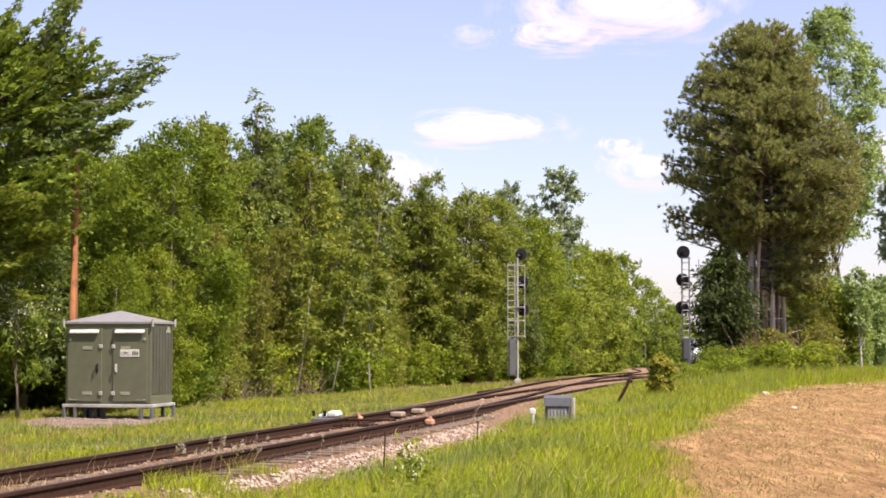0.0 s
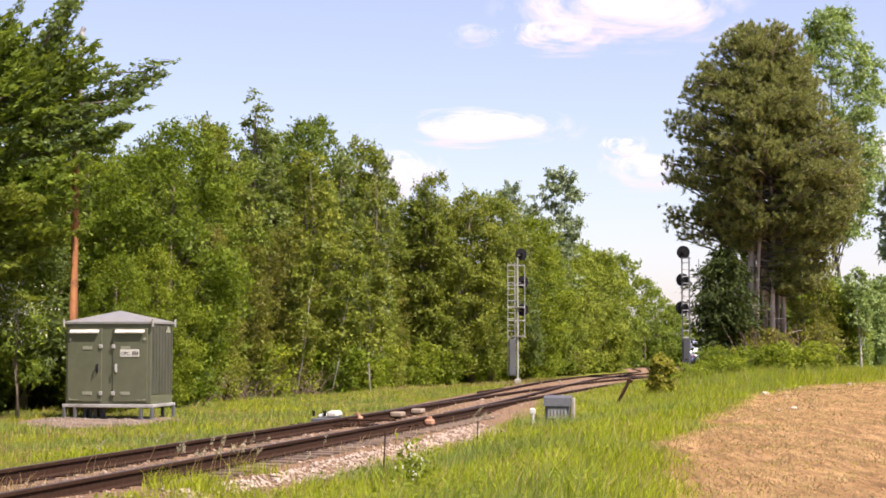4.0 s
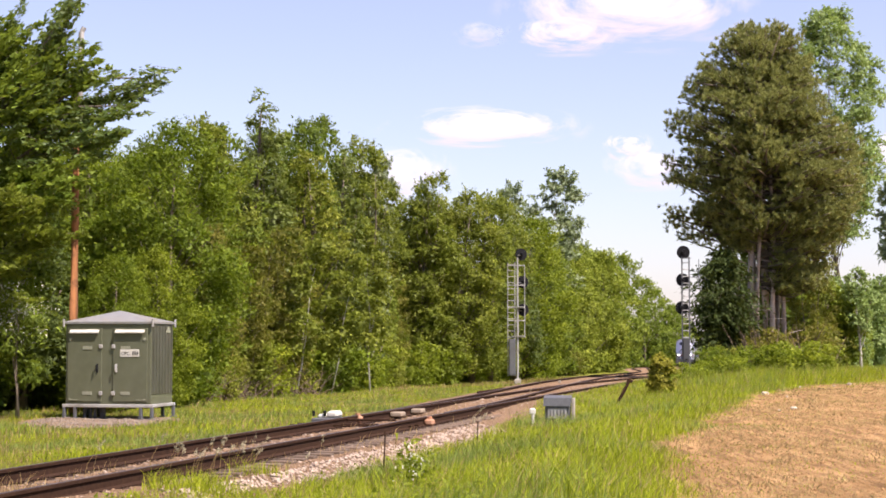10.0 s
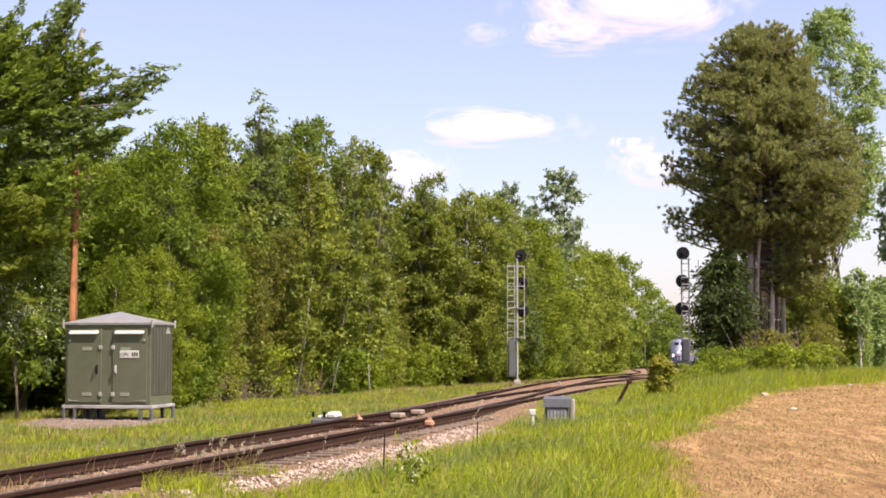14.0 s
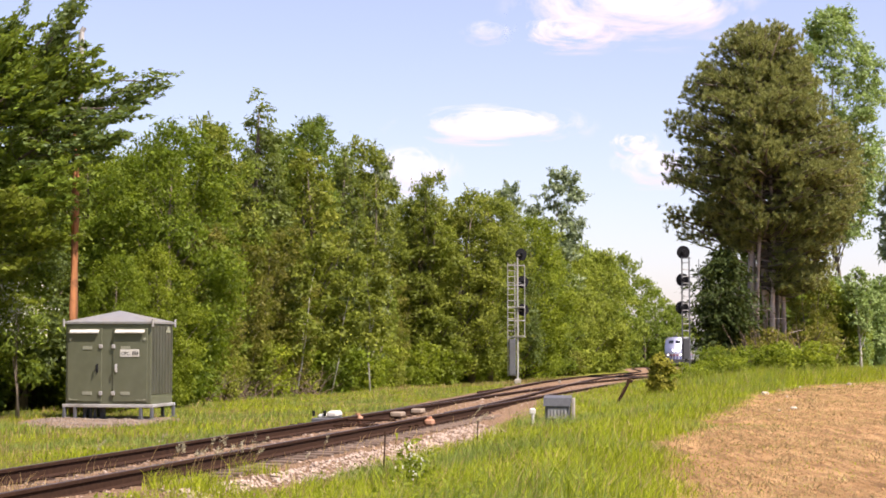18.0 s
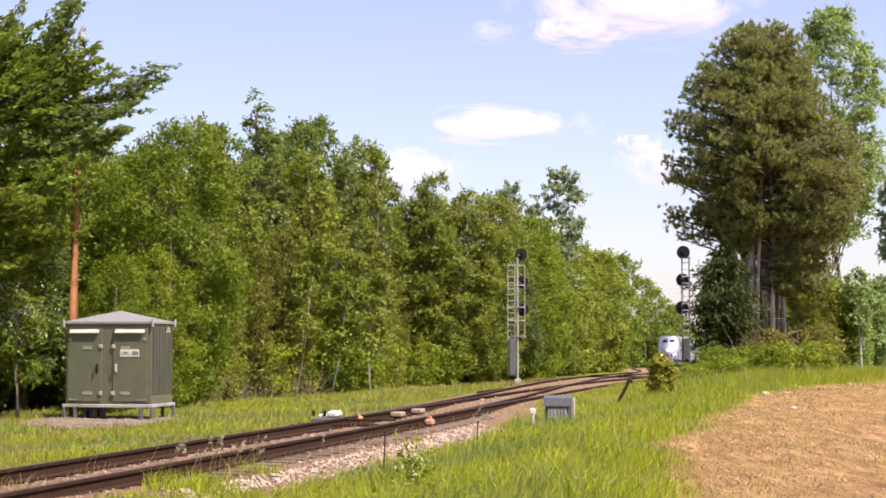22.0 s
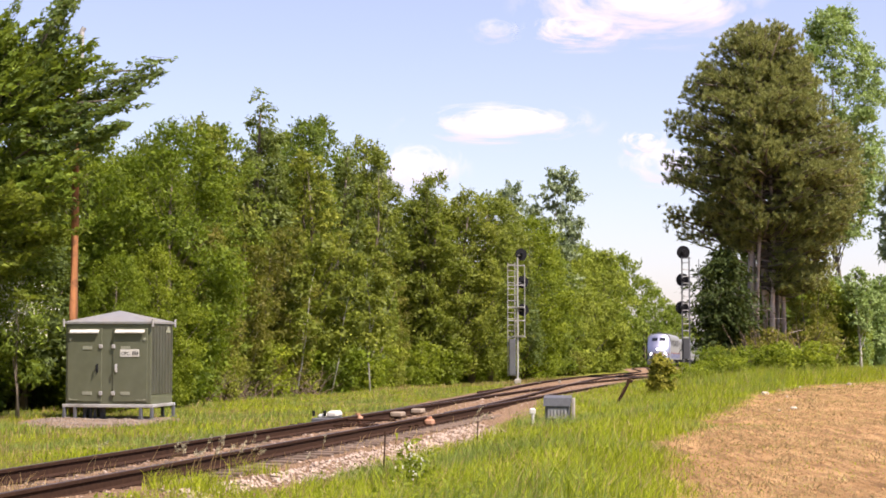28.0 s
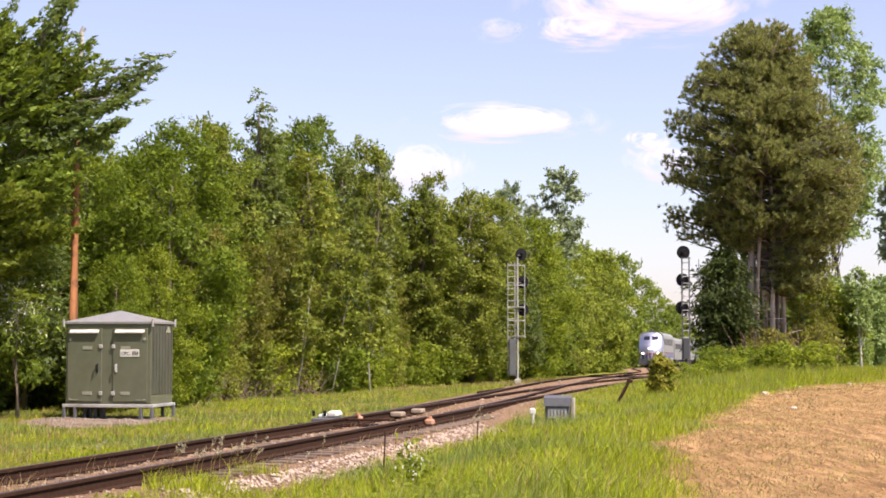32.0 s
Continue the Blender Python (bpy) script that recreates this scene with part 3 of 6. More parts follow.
def broadleaf(name, h, r, seed, leaf, bark=BARK, n=8000, size=0.2, low=0.18, clumps=70, tight=0.36, lean=0.0, girth=1.0, stems=1, label="", category="tree", group="", widest=0.42, ragged=0.35, spire=False, upright=0.55):
    """A broadleaf tree h metres high with a crown r metres in radius: domed clumps of leaves on real limbs, with loose sprays round them."""
    rng = np.random.RandomState(seed)
    ob = root(name, pose(0, 0, 0), label, category, group)
    bm = bmesh.new()
    ends = []
    for s in range(stems):
        a = rng.uniform(0, 6.28)
        foot = np.array((math.cos(a), math.sin(a), 0)) * (0.0 if stems == 1 else 0.25 * r)
        tip = np.array((lean * h + rng.normal() * 0.04 * h, rng.normal() * 0.04 * h, h * rng.uniform(0.84, 0.93))) + foot * 2.2
        pts = [foot + (0, 0, -0.25)] + [foot + (tip - foot) * k + np.append(rng.normal(size=2) * 0.012 * h, 0) for k in (0.25, 0.5, 0.75)] + [tip]
        rr = 0.0125 * h * girth / math.sqrt(stems)
        stem(bm, pts, [rr * 1.35, rr, rr * 0.75, rr * 0.45, rr * 0.12])
        ends.append(pts)
    # clump centres fill an uneven dome, denser near its skin
    cs = []
    bulge = rng.uniform(0.78, 1.12, 9)
    while len(cs) < clumps:
        k = (len(cs) + rng.uniform(0, 1)) / clumps
        k = 1 - (1 - k) ** 0.62 if spire else k
        zz = low + (0.97 - low) * k
        a = rng.uniform(0, 6.28)
        prof = math.sqrt(max(0.03, 1 - ((k - widest) / (1 - widest)) ** 2)) if k > widest else 0.62 + 0.38 * k / widest
        if spire:
            prof = max(0.08, 1.0 - 0.92 * k) if k > 0.2 else 0.82
        rad = 0.86 * r * prof * bulge[int(a / 6.28 * 9) % 9] * (0.35 + 0.65 * rng.uniform(0, 1) ** 0.45)
        pts = ends[rng.randint(stems)]
        axis = np.array(pts[0]) + (np.array(pts[-1]) - np.array(pts[0])) * zz
        c = np.array((axis[0] + rad * math.cos(a), axis[1] + rad * math.sin(a), h * zz))
        cs.append(c)
        if len(cs) % 4 == 0:
            b = np.array(pts[0]) + (np.array(pts[-1]) - np.array(pts[0])) * max(0.06, zz - 0.18 * rad / max(r, 0.1) - 0.05)
            limb(bm, b, c, 0.0042 * h * min(1.0, girth) * (1.15 - k), rng)
    cs = np.array(cs)
    part("trunk", bm, bark, ob, smooth=True)
    cr = rng.uniform(0.6, 1.35, len(cs)) * tight * r * (1.12 - 0.35 * (cs[:, 2] / h))
    if spire:
        cr *= 1.2 - 0.6 * cs[:, 2] / h
    share = cr ** 2 / (cr ** 2).sum()
    which = rng.choice(len(cs), n, p=share)
    # the dome of each clump, and twigs that reach out of it
    d = rng.normal(size=(n, 3)) + (0, 0, 0.45)
    d /= np.linalg.norm(d, axis=1, keepdims=True)
    far = rng.uniform(0, 1, n) ** 0.40
    per = 9
    tw = rng.normal(size=(len(cs), per, 3)) + (0.18, 0, upright)
    tw /= np.linalg.norm(tw, axis=2, keepdims=True)
    tw *= rng.uniform(0.8, 1.75, (len(cs), per, 1))
    loose = rng.uniform(0, 1, n) < ragged
    t = tw[which, rng.randint(0, per, n)] + rng.normal(size=(n, 3)) * 0.10
    d = np.where(loose[:, None], t, d)
    p = cs[which] + d * (cr[which] * far)[:, None] * (1, 1, 0.78) + rng.normal(size=(n, 3)) * (0.05 * cr[which])[:, None]
    p[:, 2] = np.maximum(p[:, 2], 0.05)
    out = p - np.array((0, 0, h * 0.4))
    out /= np.linalg.norm(out, axis=1, keepdims=True) + 1e-6
    look_way = d * 0.8 + out * 0.5 + (0, 0, 0.55)
    part_of("crown", leaves("crown", p, size, rng, heading=d * 0.7 + np.array((0.25, 0, -0.25)), facing=look_way), leaf, ob)
    return ob


def pine(name, h, seed, label):
    """An old many-stemmed pine: a tall dome of needle tufts, carried low on its right, over bare stems."""
    rng = np.random.RandomState(seed)
    ob = root(name, pose(0, 0, 0), label, "tree")
    bm = bmesh.new()
    stems = ((-0.75, -0.3, 0.93, 0.18), (0.1, 0.0, 1.0, 0.22), (0.75, 0.1, 0.96, 0.19), (-0.3, 0.7, 0.92, 0.13), (1.3, 0.6, 0.86, 0.13), (0.42, -0.45, 0.84, 0.15), (-0.32, -0.5, 0.86, 0.14))
    for sx, sy, hh, rr in stems:
        pts = [(sx * (1 - 0.4 * k) + rng.normal() * 0.08, sy + rng.normal() * 0.08, h * hh * k - 0.3) for k in (0, 0.25, 0.5, 0.75, 0.95)]
        stem(bm, pts, [rr * 1.2, rr, rr * 0.8, rr * 0.5, rr * 0.1], 9)
        for j in range(8):
            a, z = rng.uniform(0, 6.28), h * rng.uniform(0.10, 0.40)
            limb(bm, (sx * 0.9, sy, z), (sx + 1.3 * math.cos(a), sy + 1.3 * math.sin(a), z + rng.uniform(-0.5, 0.5)), 0.035, rng)
    part("trunk", bm, BARK_PINE, ob, smooth=True)
    bm = bmesh.new()
    tips, outward = [], []
    levels = np.array((4.2, 5.8, 6.4, 7.1, 8.6, 10.0, 11.4, 12.8, 14.6, 15.6, 17.1, 17.9, 18.4, 19.0)) * h / 19
    left = np.array((0.8, 1.6, 1.9, 2.6, 3.7, 5.0, 5.6, 5.1, 4.6, 4.0, 2.8, 2.2, 1.4, 0.4))
    right = np.array((2.7, 3.8, 4.1, 4.5, 5.2, 5.6, 5.8, 4.9, 3.8, 3.3, 2.5, 2.1, 1.6, 0.5))
    made = 0
    while made < 620:
        z = h * rng.uniform(0.23, 0.985)
        a = rng.uniform(0, 6.28)
        e = 0.5 + 0.5 * math.cos(a)
        floor_z = h * (0.355 * (1 - e) + 0.24 * e if abs(math.sin(a)) < 0.75 else 0.405 if math.sin(a) < 0 else 0.36)
        if made < 110:
            # the low branches on the right, and a few on the left
            a, z = (rng.uniform(-1.15, 0.25), h * rng.uniform(0.24, 0.47)) if made % 4 else (rng.uniform(2.5, 3.9), h * rng.uniform(0.36, 0.46))
            e, floor_z = 0.5 + 0.5 * math.cos(a), 0.0
        if made < 6:
            a, z, floor_z, e = 3.14 + 0.1 * made - 0.3, h * (0.39 + 0.012 * made), 0.0, 0.0
        if z < floor_z:
            continue
        made += 1
        reach = float(np.interp(z, levels, left) * (1 - e) + np.interp(z, levels, right) * e) * (0.96 - 0.34 * rng.uniform(0, 1) ** 1.6)
        reach = 4.3 + 0.15 * made if made <= 6 else max(reach, 0.5)
        sx, sy, hh, rr = stems[rng.randint(7)]
        base = np.array((sx * 0.5, sy * 0.7, min(z - 0.12 * reach, h * hh * 0.94)))
        tip = np.array((reach * math.cos(a), (0.9 if z > 0.56 * h else 0.8) * reach * math.sin(a), z + rng.uniform(-0.02, 0.10) * reach))
        limb(bm, base, tip, 0.03 + 0.012 * reach, rng, -0.06 * reach)
        out = (tip - base) / (np.linalg.norm(tip - base) + 1e-6)
        for q in range(int(9 + 7.0 * reach)):
            s = 1.0 - 0.72 * rng.uniform(0, 1) ** 1.3
            w = 0.055 * reach + 0.14
            c = base + (tip - base) * s + np.clip(rng.normal(size=3), -1.3, 1.3) * (w, w, w * 0.55)
            tips.append(c)
            outward.append(out * 0.45 + np.array((0, 0, 0.85)) + rng.normal(size=3) * 0.25)
    part("crown_frame", bm, BARK, ob, "brown branching frame of the crown", smooth=True)
    # every shoot ends in a brush of long needles
    tips, outward = np.array(tips), np.array(outward)
    per = 19
    c = np.repeat(tips, per, 0)
    way = rng.normal(size=(len(c), 3)) * 0.62 + np.repeat(outward, per, 0)
    way /= np.linalg.norm(way, axis=1, keepdims=True)
    reach = np.repeat(rng.uniform(0.6, 1.1, len(tips)), per)[:, None]
    part_of("crown", leaves("crown", c + way * 0.15 * reach, 0.049, rng, long=4.7, heading=way * 6, spread=0.15, facing=way * 0.6 + (0, 0, 0.4)), NEEDLE, ob)
    return ob


def spruce(name, h, r, seed, leaf, label, n=5000):
    """A dark drooping conifer."""
    rng = np.random.RandomState(seed)
    ob = root(name, pose(0, 0, 0), label, "tree")
    bm = bmesh.new()
    stem(bm, [(0, 0, -0.2), (0.05, 0, h * 0.5), (0, 0.05, h * 0.98)], [0.016 * h, 0.010 * h, 0.002 * h])
    ps, hs = [], []
    for j in range(130):
        k = rng.uniform(0.12, 0.98)
        a = rng.uniform(0, 6.28)
        reach = r * min(1.0, (3.2 * (1.02 - k)) ** 0.6) * rng.uniform(0.45, 1.3)
        b = np.array((0, 0, h * k))
        e = np.array((reach * math.cos(a), reach * math.sin(a), h * k - 0.22 * reach))
        limb(bm, b, e, 0.02, rng, 0.1 * reach, 4)
        m = n // 130
        s = rng.uniform(0.15, 1.05, m)[:, None]
        w = rng.normal(size=(m, 3)) * (0.14 * reach + 0.08) * (1, 1, 0.45)
        ps.append(b + (e - b) * s + w)
        hs.append(np.tile((e - b) / reach, (m, 1)) + (0, 0, -0.25))
    part("trunk", bm, BARK, ob, smooth=True)
    part_of("crown", leaves("crown", np.concatenate(ps), 0.10, rng, long=2.8, heading=np.concatenate(hs) * 1.5), leaf, ob)
    return ob


def stand(ob, x, y, turn=0.0, size=1.0, tall=1.0, sink=0.0):
    return Matrix.Translation((x, y, float(land_z(x, y)) - sink)) @ Matrix.Rotation(radians(turn), 4, "Z") @ Matrix.Diagonal((size, size, size * tall, 1))


SWAYING = []


def plant(kind, x, y, height, turn, wide=1.0, sway=0.0):
    """A copy of a tree kind, at its own height and breadth."""
    src, h0 = kind
    k = height / h0
    z = float(land_z(x, y))
    ob = copy_thing(src, Matrix.Translation((x, y, z)) @ Matrix.Rotation(radians(turn), 4, "Z") @ Matrix.Diagonal((k * wide, k * wide, k, 1)))
    if sway:
        SWAYING.append((ob, sway))
    return ob


WALL = "woodland edge trees"
KINDS = {
    "maple": (broadleaf("maple_tree", 10.0, 3.4, 21, LEAF_LIGHT, n=34000, size=0.086, low=0.05, clumps=200, tight=0.19, label="full bright green maple at the woodland edge", group=WALL), 10.0),
    "ash": (broadleaf("ash_tree", 12.0, 2.7, 22, LEAF_MID, n=17000, size=0.105, low=0.08, clumps=170, tight=0.22, label="mid green broadleaf tree at the woodland edge", group=WALL), 12.0),
    "aspen": (broadleaf("aspen_tree", 13.0, 2.5, 23, LEAF_ASPEN, n=17000, size=0.100, low=0.10, clumps=170, tight=0.21, spire=True, ragged=0.65, lean=0.02, label="tall grey green aspen swaying above the wood", group=WALL), 13.0),
    "oak": (broadleaf("oak_tree", 12.0, 2.5, 35, LEAF_DARK, n=15000, size=0.106, low=0.10, clumps=160, tight=0.22, ragged=0.45, label="deep green oak among the woodland edge trees", group=WALL), 12.0),
    "birch": (broadleaf("birch_tree", 11.5, 1.8, 24, LEAF_MID, BARK, n=12500, size=0.100, low=0.16, clumps=150, tight=0.24, stems=2, ragged=0.5, label="slender grey stemmed birch with light foliage", group=WALL), 11.5),
    "elder": (broadleaf("young_tree", 7.0, 2.0, 25, LEAF_OLIVE, n=12500, size=0.088, low=0.05, clumps=140, tight=0.22, stems=2, ragged=0.5, label="olive brown young tree coming into leaf", group=WALL), 7.0),
    "back": (broadleaf("ash_tree", 10.0, 2.9, 29, LEAF_DARK, n=3800, size=0.24, low=0.05, clumps=110, tight=0.24, label="dark green tree standing deeper in the wood", group=WALL), 10.0),
    # Distance haze is put into the pale leaf colour of these trees.
    "haze": (broadleaf("young_tree", 7.0, 2.0, 30, LEAF_AIRY, n=6500, size=0.15, low=0.04, clumps=130, tight=0.25, label="young tree beyond the field, its pale leaves coloured for haze", group="trees beyond the field"), 7.0),
    "poplar": (broadleaf("poplar_tree", 16.0, 2.7, 26, LEAF_SILVER, n=13500, size=0.17, low=0.30, clumps=64, tight=0.36, lean=0.02, girth=0.4, ragged=0.95, widest=0.66, upright=1.7, label="airy silver green poplar above the wood", group=WALL), 16.0),
    "far": (broadleaf("ash_tree", 9.0, 2.6, 28, LEAF_FRESH, n=7000, size=0.16, low=0.02, clumps=120, tight=0.24, label="bright green tree of the distant woodland edge", group=WALL), 9.0),
    "willow": (broadleaf("willow_tree", 9.0, 2.6, 27, LEAF_FRESH, n=15000, size=0.115, low=0.02, clumps=150, tight=0.23, label="bright green trackside tree down to the ground", group=WALL), 9.0),
}
SHRUBS = {
    "green": (broadleaf("shrub", 2.4, 1.3, 31, LEAF_MID, n=2900, size=0.084, low=0.05, clumps=60, tight=0.34, stems=3, label="mid green leafy shrub at the foot of the trees", category="shrub", group="shrubs"), 2.4),
    "light": (broadleaf("shrub", 1.8, 1.2, 32, LEAF_LIGHT, n=2800, size=0.082, low=0.05, clumps=50, tight=0.36, stems=3, label="bright yellow green low shrub", category="shrub", group="shrubs"), 1.8),
    "dark": (broadleaf("shrub", 2.8, 1.4, 33, LEAF_DARK, n=2200, size=0.11, low=0.04, clumps=60, tight=0.34, stems=3, label="dark green shrub in the shade of the wood", category="shrub", group="shrubs"), 2.8),
    "olive": (broadleaf("shrub", 2.6, 1.3, 34, LEAF_OLIVE, n=2200, size=0.10, low=0.05, clumps=60, tight=0.32, stems=3, label="olive brown shrub with sparse young leaves", category="shrub", group="shrubs"), 2.6),
}

# the row of trees that shows above the wood: kind, x, y, height, turn, breadth, sway in degrees
ROW = [
    ("maple", -9.6, 57.5, 9.5, 10, 1.05, 0.7), ("maple", -12.6, 60, 9.8, 150, 1.0, 0.5), ("ash", -9.2, 68, 11.2, 40, 0.9, 0.7),
    ("aspen", -8.1, 74, 13.9, 20, 1.2, 1.0), ("oak", -6.7, 77, 12.5, 200, 0.8, 0.9), ("aspen", -5.0, 80, 12.2, 80, 1.1, 0.9),
    ("elder", -7.4, 72, 7.2, 75, 1.0, 0.5), ("aspen", -7.4, 74.5, 11.0, 30, 1.0, 0.8), ("birch", -5.6, 76, 10.8, 300, 1.1, 0.7), ("oak", -7.2, 82, 12.6, 320, 0.95, 0.6),
]
ROW2 = [
    ("poplar", -3.7, 86, 11.9, 40, 0.5, 0.8), ("poplar", -0.8, 98, 11.7, 200, 0.4, 0.8), ("birch", -3.9, 83, 11.7, 0, 0.95, 0.8), ("ash", -2.3, 96, 10.4, 260, 1.2, 0.5), ("aspen", -1.0, 100, 11.6, 140, 1.25, 0.7), ("ash", -0.6, 97, 10.8, 20, 1.25, 0.5), ("ash", 1.6, 101, 11.2, 120, 1.25, 0.5),
    ("ash", 0.6, 103, 11.5, 300, 1.25, 0.6), ("ash", 2.9, 107, 11.9, 70, 1.2, 0.6), ("maple", 5.5, 118, 11.4, 30, 1.0, 0.4),
]
ROW3 = [
    ("poplar", 8.8, 150, 18.2, 15, 1.0, 0.7), ("poplar", 7.2, 152, 17.0, 190, 0.9, 0.7), ("willow", 9.0, 140, 10.2, 60, 1.0, 0.4),
    ("willow", 11.6, 152, 11.2, 130, 0.95, 0.4), ("willow", 13.6, 162, 11.2, 210, 0.95, 0.4), ("willow", 15.7, 172, 12.4, 290, 1.0, 0.4),
]
ROW4 = [
    ("far", 16.6, 188, 13.4, 20, 0.95, 0.3), ("far", 19.8, 208, 14.4, 100, 0.9, 0.3), ("far", 25.0, 238, 16.2, 200, 0.85, 0.3),
    ("far", 32.0, 270, 14.4, 310, 1.0, 0.0), ("far", 38.5, 305, 14.2, 45, 1.1, 0.0), ("far", 46.5, 345, 12.6, 170, 1.1, 0.0),
    ("far", 50.5, 380, 13.6, 250, 1.1, 0.0), ("far", 56.0, 400, 11.6, 330, 1.1, 0.0), ("far", 62.5, 430, 11.2, 60, 1.2, 0.0),
]
ROW5 = [("far", 58 + 4.2 * k, 445 + 7 * (k % 3), 10.6 + 0.9 * (k % 2), 67 * k, 1.25, 0.0) for k in range(7)]
ROW6 = [
    ("oak", -8.5, 75.5, 11.9, 160, 0.85, 0.7),
    ("oak", -6.2, 84, 13.6, 55, 0.9, 0.8), ("ash", -5.1, 86, 12.8, 130, 0.85, 0.8), ("birch", -4.2, 88, 11.4, 250, 0.7, 0.7), ("oak", -9.2, 61.5, 6.8, 250, 1.2, 0.4), ("oak", -9.7, 75, 10.9, 310, 0.9, 0.6),
    ("ash", -10.6, 66, 10.0, 10, 1.0, 0.5), ("oak", -9.3, 68, 11.0, 100, 0.95, 0.6), ("birch", -1.25, 96, 12.2, 60, 0.8, 0.8), ("ash", 0.5, 98, 11.5, 190, 1.0, 0.6),
    ("aspen", 4.6, 112, 12.2, 30, 1.2, 0.6), ("willow", 10.6, 158, 13.4, 15, 0.9, 0.4), ("far", 14.4, 176, 13.6, 80, 0.8, 0.3),
]
for row in (ROW, ROW2, ROW3, ROW4, ROW5, ROW6):
    for kind, x, y, h, turn, wide, sway in row:
        plant(KINDS[kind], x, y, h, turn, wide, sway)


def wood_edge_x(y):
    """The front of the wood."""
    return np.interp(y, [30, 48, 67, 85, 115, 150, 200, 250, 320, 420], [-15.0, -12.6, -9.2, -5.2, 2.2, 9.3, 16.6, 25.0, 39.5, 60.0])


wood = random.Random(77)
y = 34.0
while y < 330:
    e = float(wood_edge_x(y))
    step = 2.2 + y * 0.016
    ceiling_h = float(np.interp(y, [40, 60, 80, 110, 150, 330], [8.4, 8.6, 9.6, 9.4, 9.0, 8.5]))
    if y < 125:
        for k in range(2):
            plant(KINDS["back"], e - 3.6 - 2.4 * k + wood.uniform(-0.5, 0.5), y + k * 1.2, ceiling_h * wood.uniform(0.95, 1.15), wood.uniform(0, 360), wood.uniform(0.9, 1.1))
    for back, kinds, lo, hi in ((0.8, ("elder", "elder", "elder", "willow", "ash"), 0.50, 0.78), (4.0, ("ash", "birch", "maple", "elder"), 0.72, 1.0)):
        if back == 4.0 and wood.random() < 0.7:
            continue
        kind = wood.choice(kinds)
        if y < 56 and back < 2:
            continue
        if y > 125 and back < 5:
            kind = "far"
        plant(KINDS[kind], e - back + wood.uniform(-0.7, 0.7), y + wood.uniform(-0.8, 0.8), ceiling_h * wood.uniform(lo, hi), wood.uniform(0, 360), wood.uniform(0.85, 1.15))
    y += step
y = 51.0
while y < 170:
    e = float(wood_edge_x(y))
    kind = wood.choice(("green", "light", "dark", "olive", "green"))
    src, h0 = SHRUBS[kind]
    plant(SHRUBS[kind], e + wood.uniform(0.0, 1.9), y, h0 * wood.uniform(0.45, 1.0), wood.uniform(0, 360), wood.uniform(0.9, 1.3))
    y += 0.75 + y * 0.007 + (0.9 if y > 100 else 0.0)


y = 55.0
while y < 135:
    e = float(wood_edge_x(y))
    kind = wood.choice(("light", "green", "light", "olive" if y < 75 else "light"))
    plant(SHRUBS[kind], e + wood.uniform(0.8, 2.3), y, wood.uniform(0.9, 2.5), wood.uniform(0, 360), wood.uniform(0.9, 1.2))
    y += (0.45 if not 59 < y < 71 else 2.2) + y * 0.007

# olive young trees before the wood
for x, y, h, t in ((-9.4, 60.5, 6.0, 20), (-8.9, 63.0, 6.6, 140), (-8.2, 66.0, 6.2, 260), (-7.6, 69.0, 6.8, 80), (-6.9, 71.5, 5.6, 190)):
    plant(KINDS["elder"], x, y, h, t, 0.85, 0.4)

# three pale birches that stand out from the edge, two of them leaning
for x, y, h, lean, seed in ((-6.0, 69.0, 6.4, 0.15, 101), (-4.85, 73.0, 6.0, 0.22, 102), (-3.28, 77.0, 7.4, 0.0, 103)):
    b = broadleaf("birch_tree", h, 1.1, seed, LEAF_MID, BARK_PALE, n=3400, size=0.10, low=0.28, clumps=26, tight=0.40, lean=lean, girth=0.34, label="slim leaning birch with a white stem" if lean else "slim upright birch with a white stem", group="pale birches")
    b.matrix_basis = stand(b, x, y)


def brushwood():
    """Dead twigs tangled at the foot of the wood."""
    rng = np.random.RandomState(66)
    for x, y in ((-8.6, 60.5), (-8.0, 62.5), (-7.4, 64.5), (-6.9, 67.0), (-6.3, 69.0), (-5.6, 70.5), (15.6, 86.8), (16.6, 86.2), (17.6, 86.8), (18.5, 87.2)):
        tall = 2.9 if x > 0 else 1.3
        ob = root("brush_pile", pose(x, y, float(land_z(x, y))), "tangle of dead brown twigs at the wood edge", "brushwood", "brush piles")
        for k in range(24):
            a, l = rng.uniform(0, 6.28), rng.uniform(0.7, 1.9)
            c = rng.normal(size=3) * (0.5, 0.4, 0.0)
            bm = bmesh.new()
            limb(bm, (c[0], c[1], 0), (c[0] + l * math.cos(a), c[1] + l * math.sin(a) * 0.6, rng.uniform(0.1, tall)), 0.045 if x > 0 else 0.018, rng, 0.12, 4)
            part("twig", bm, DEADWOOD, ob)


brushwood()

y = 56.0
while y < 150:
    e = float(wood_edge_x(y))
    plant(KINDS[wood.choice(("willow", "willow", "elder", "ash"))], e + wood.uniform(0.2, 1.0), y, wood.uniform(2.3, 4.2), wood.uniform(0, 360), wood.uniform(1.0, 1.4))
    y += 2.0 + y * 0.02

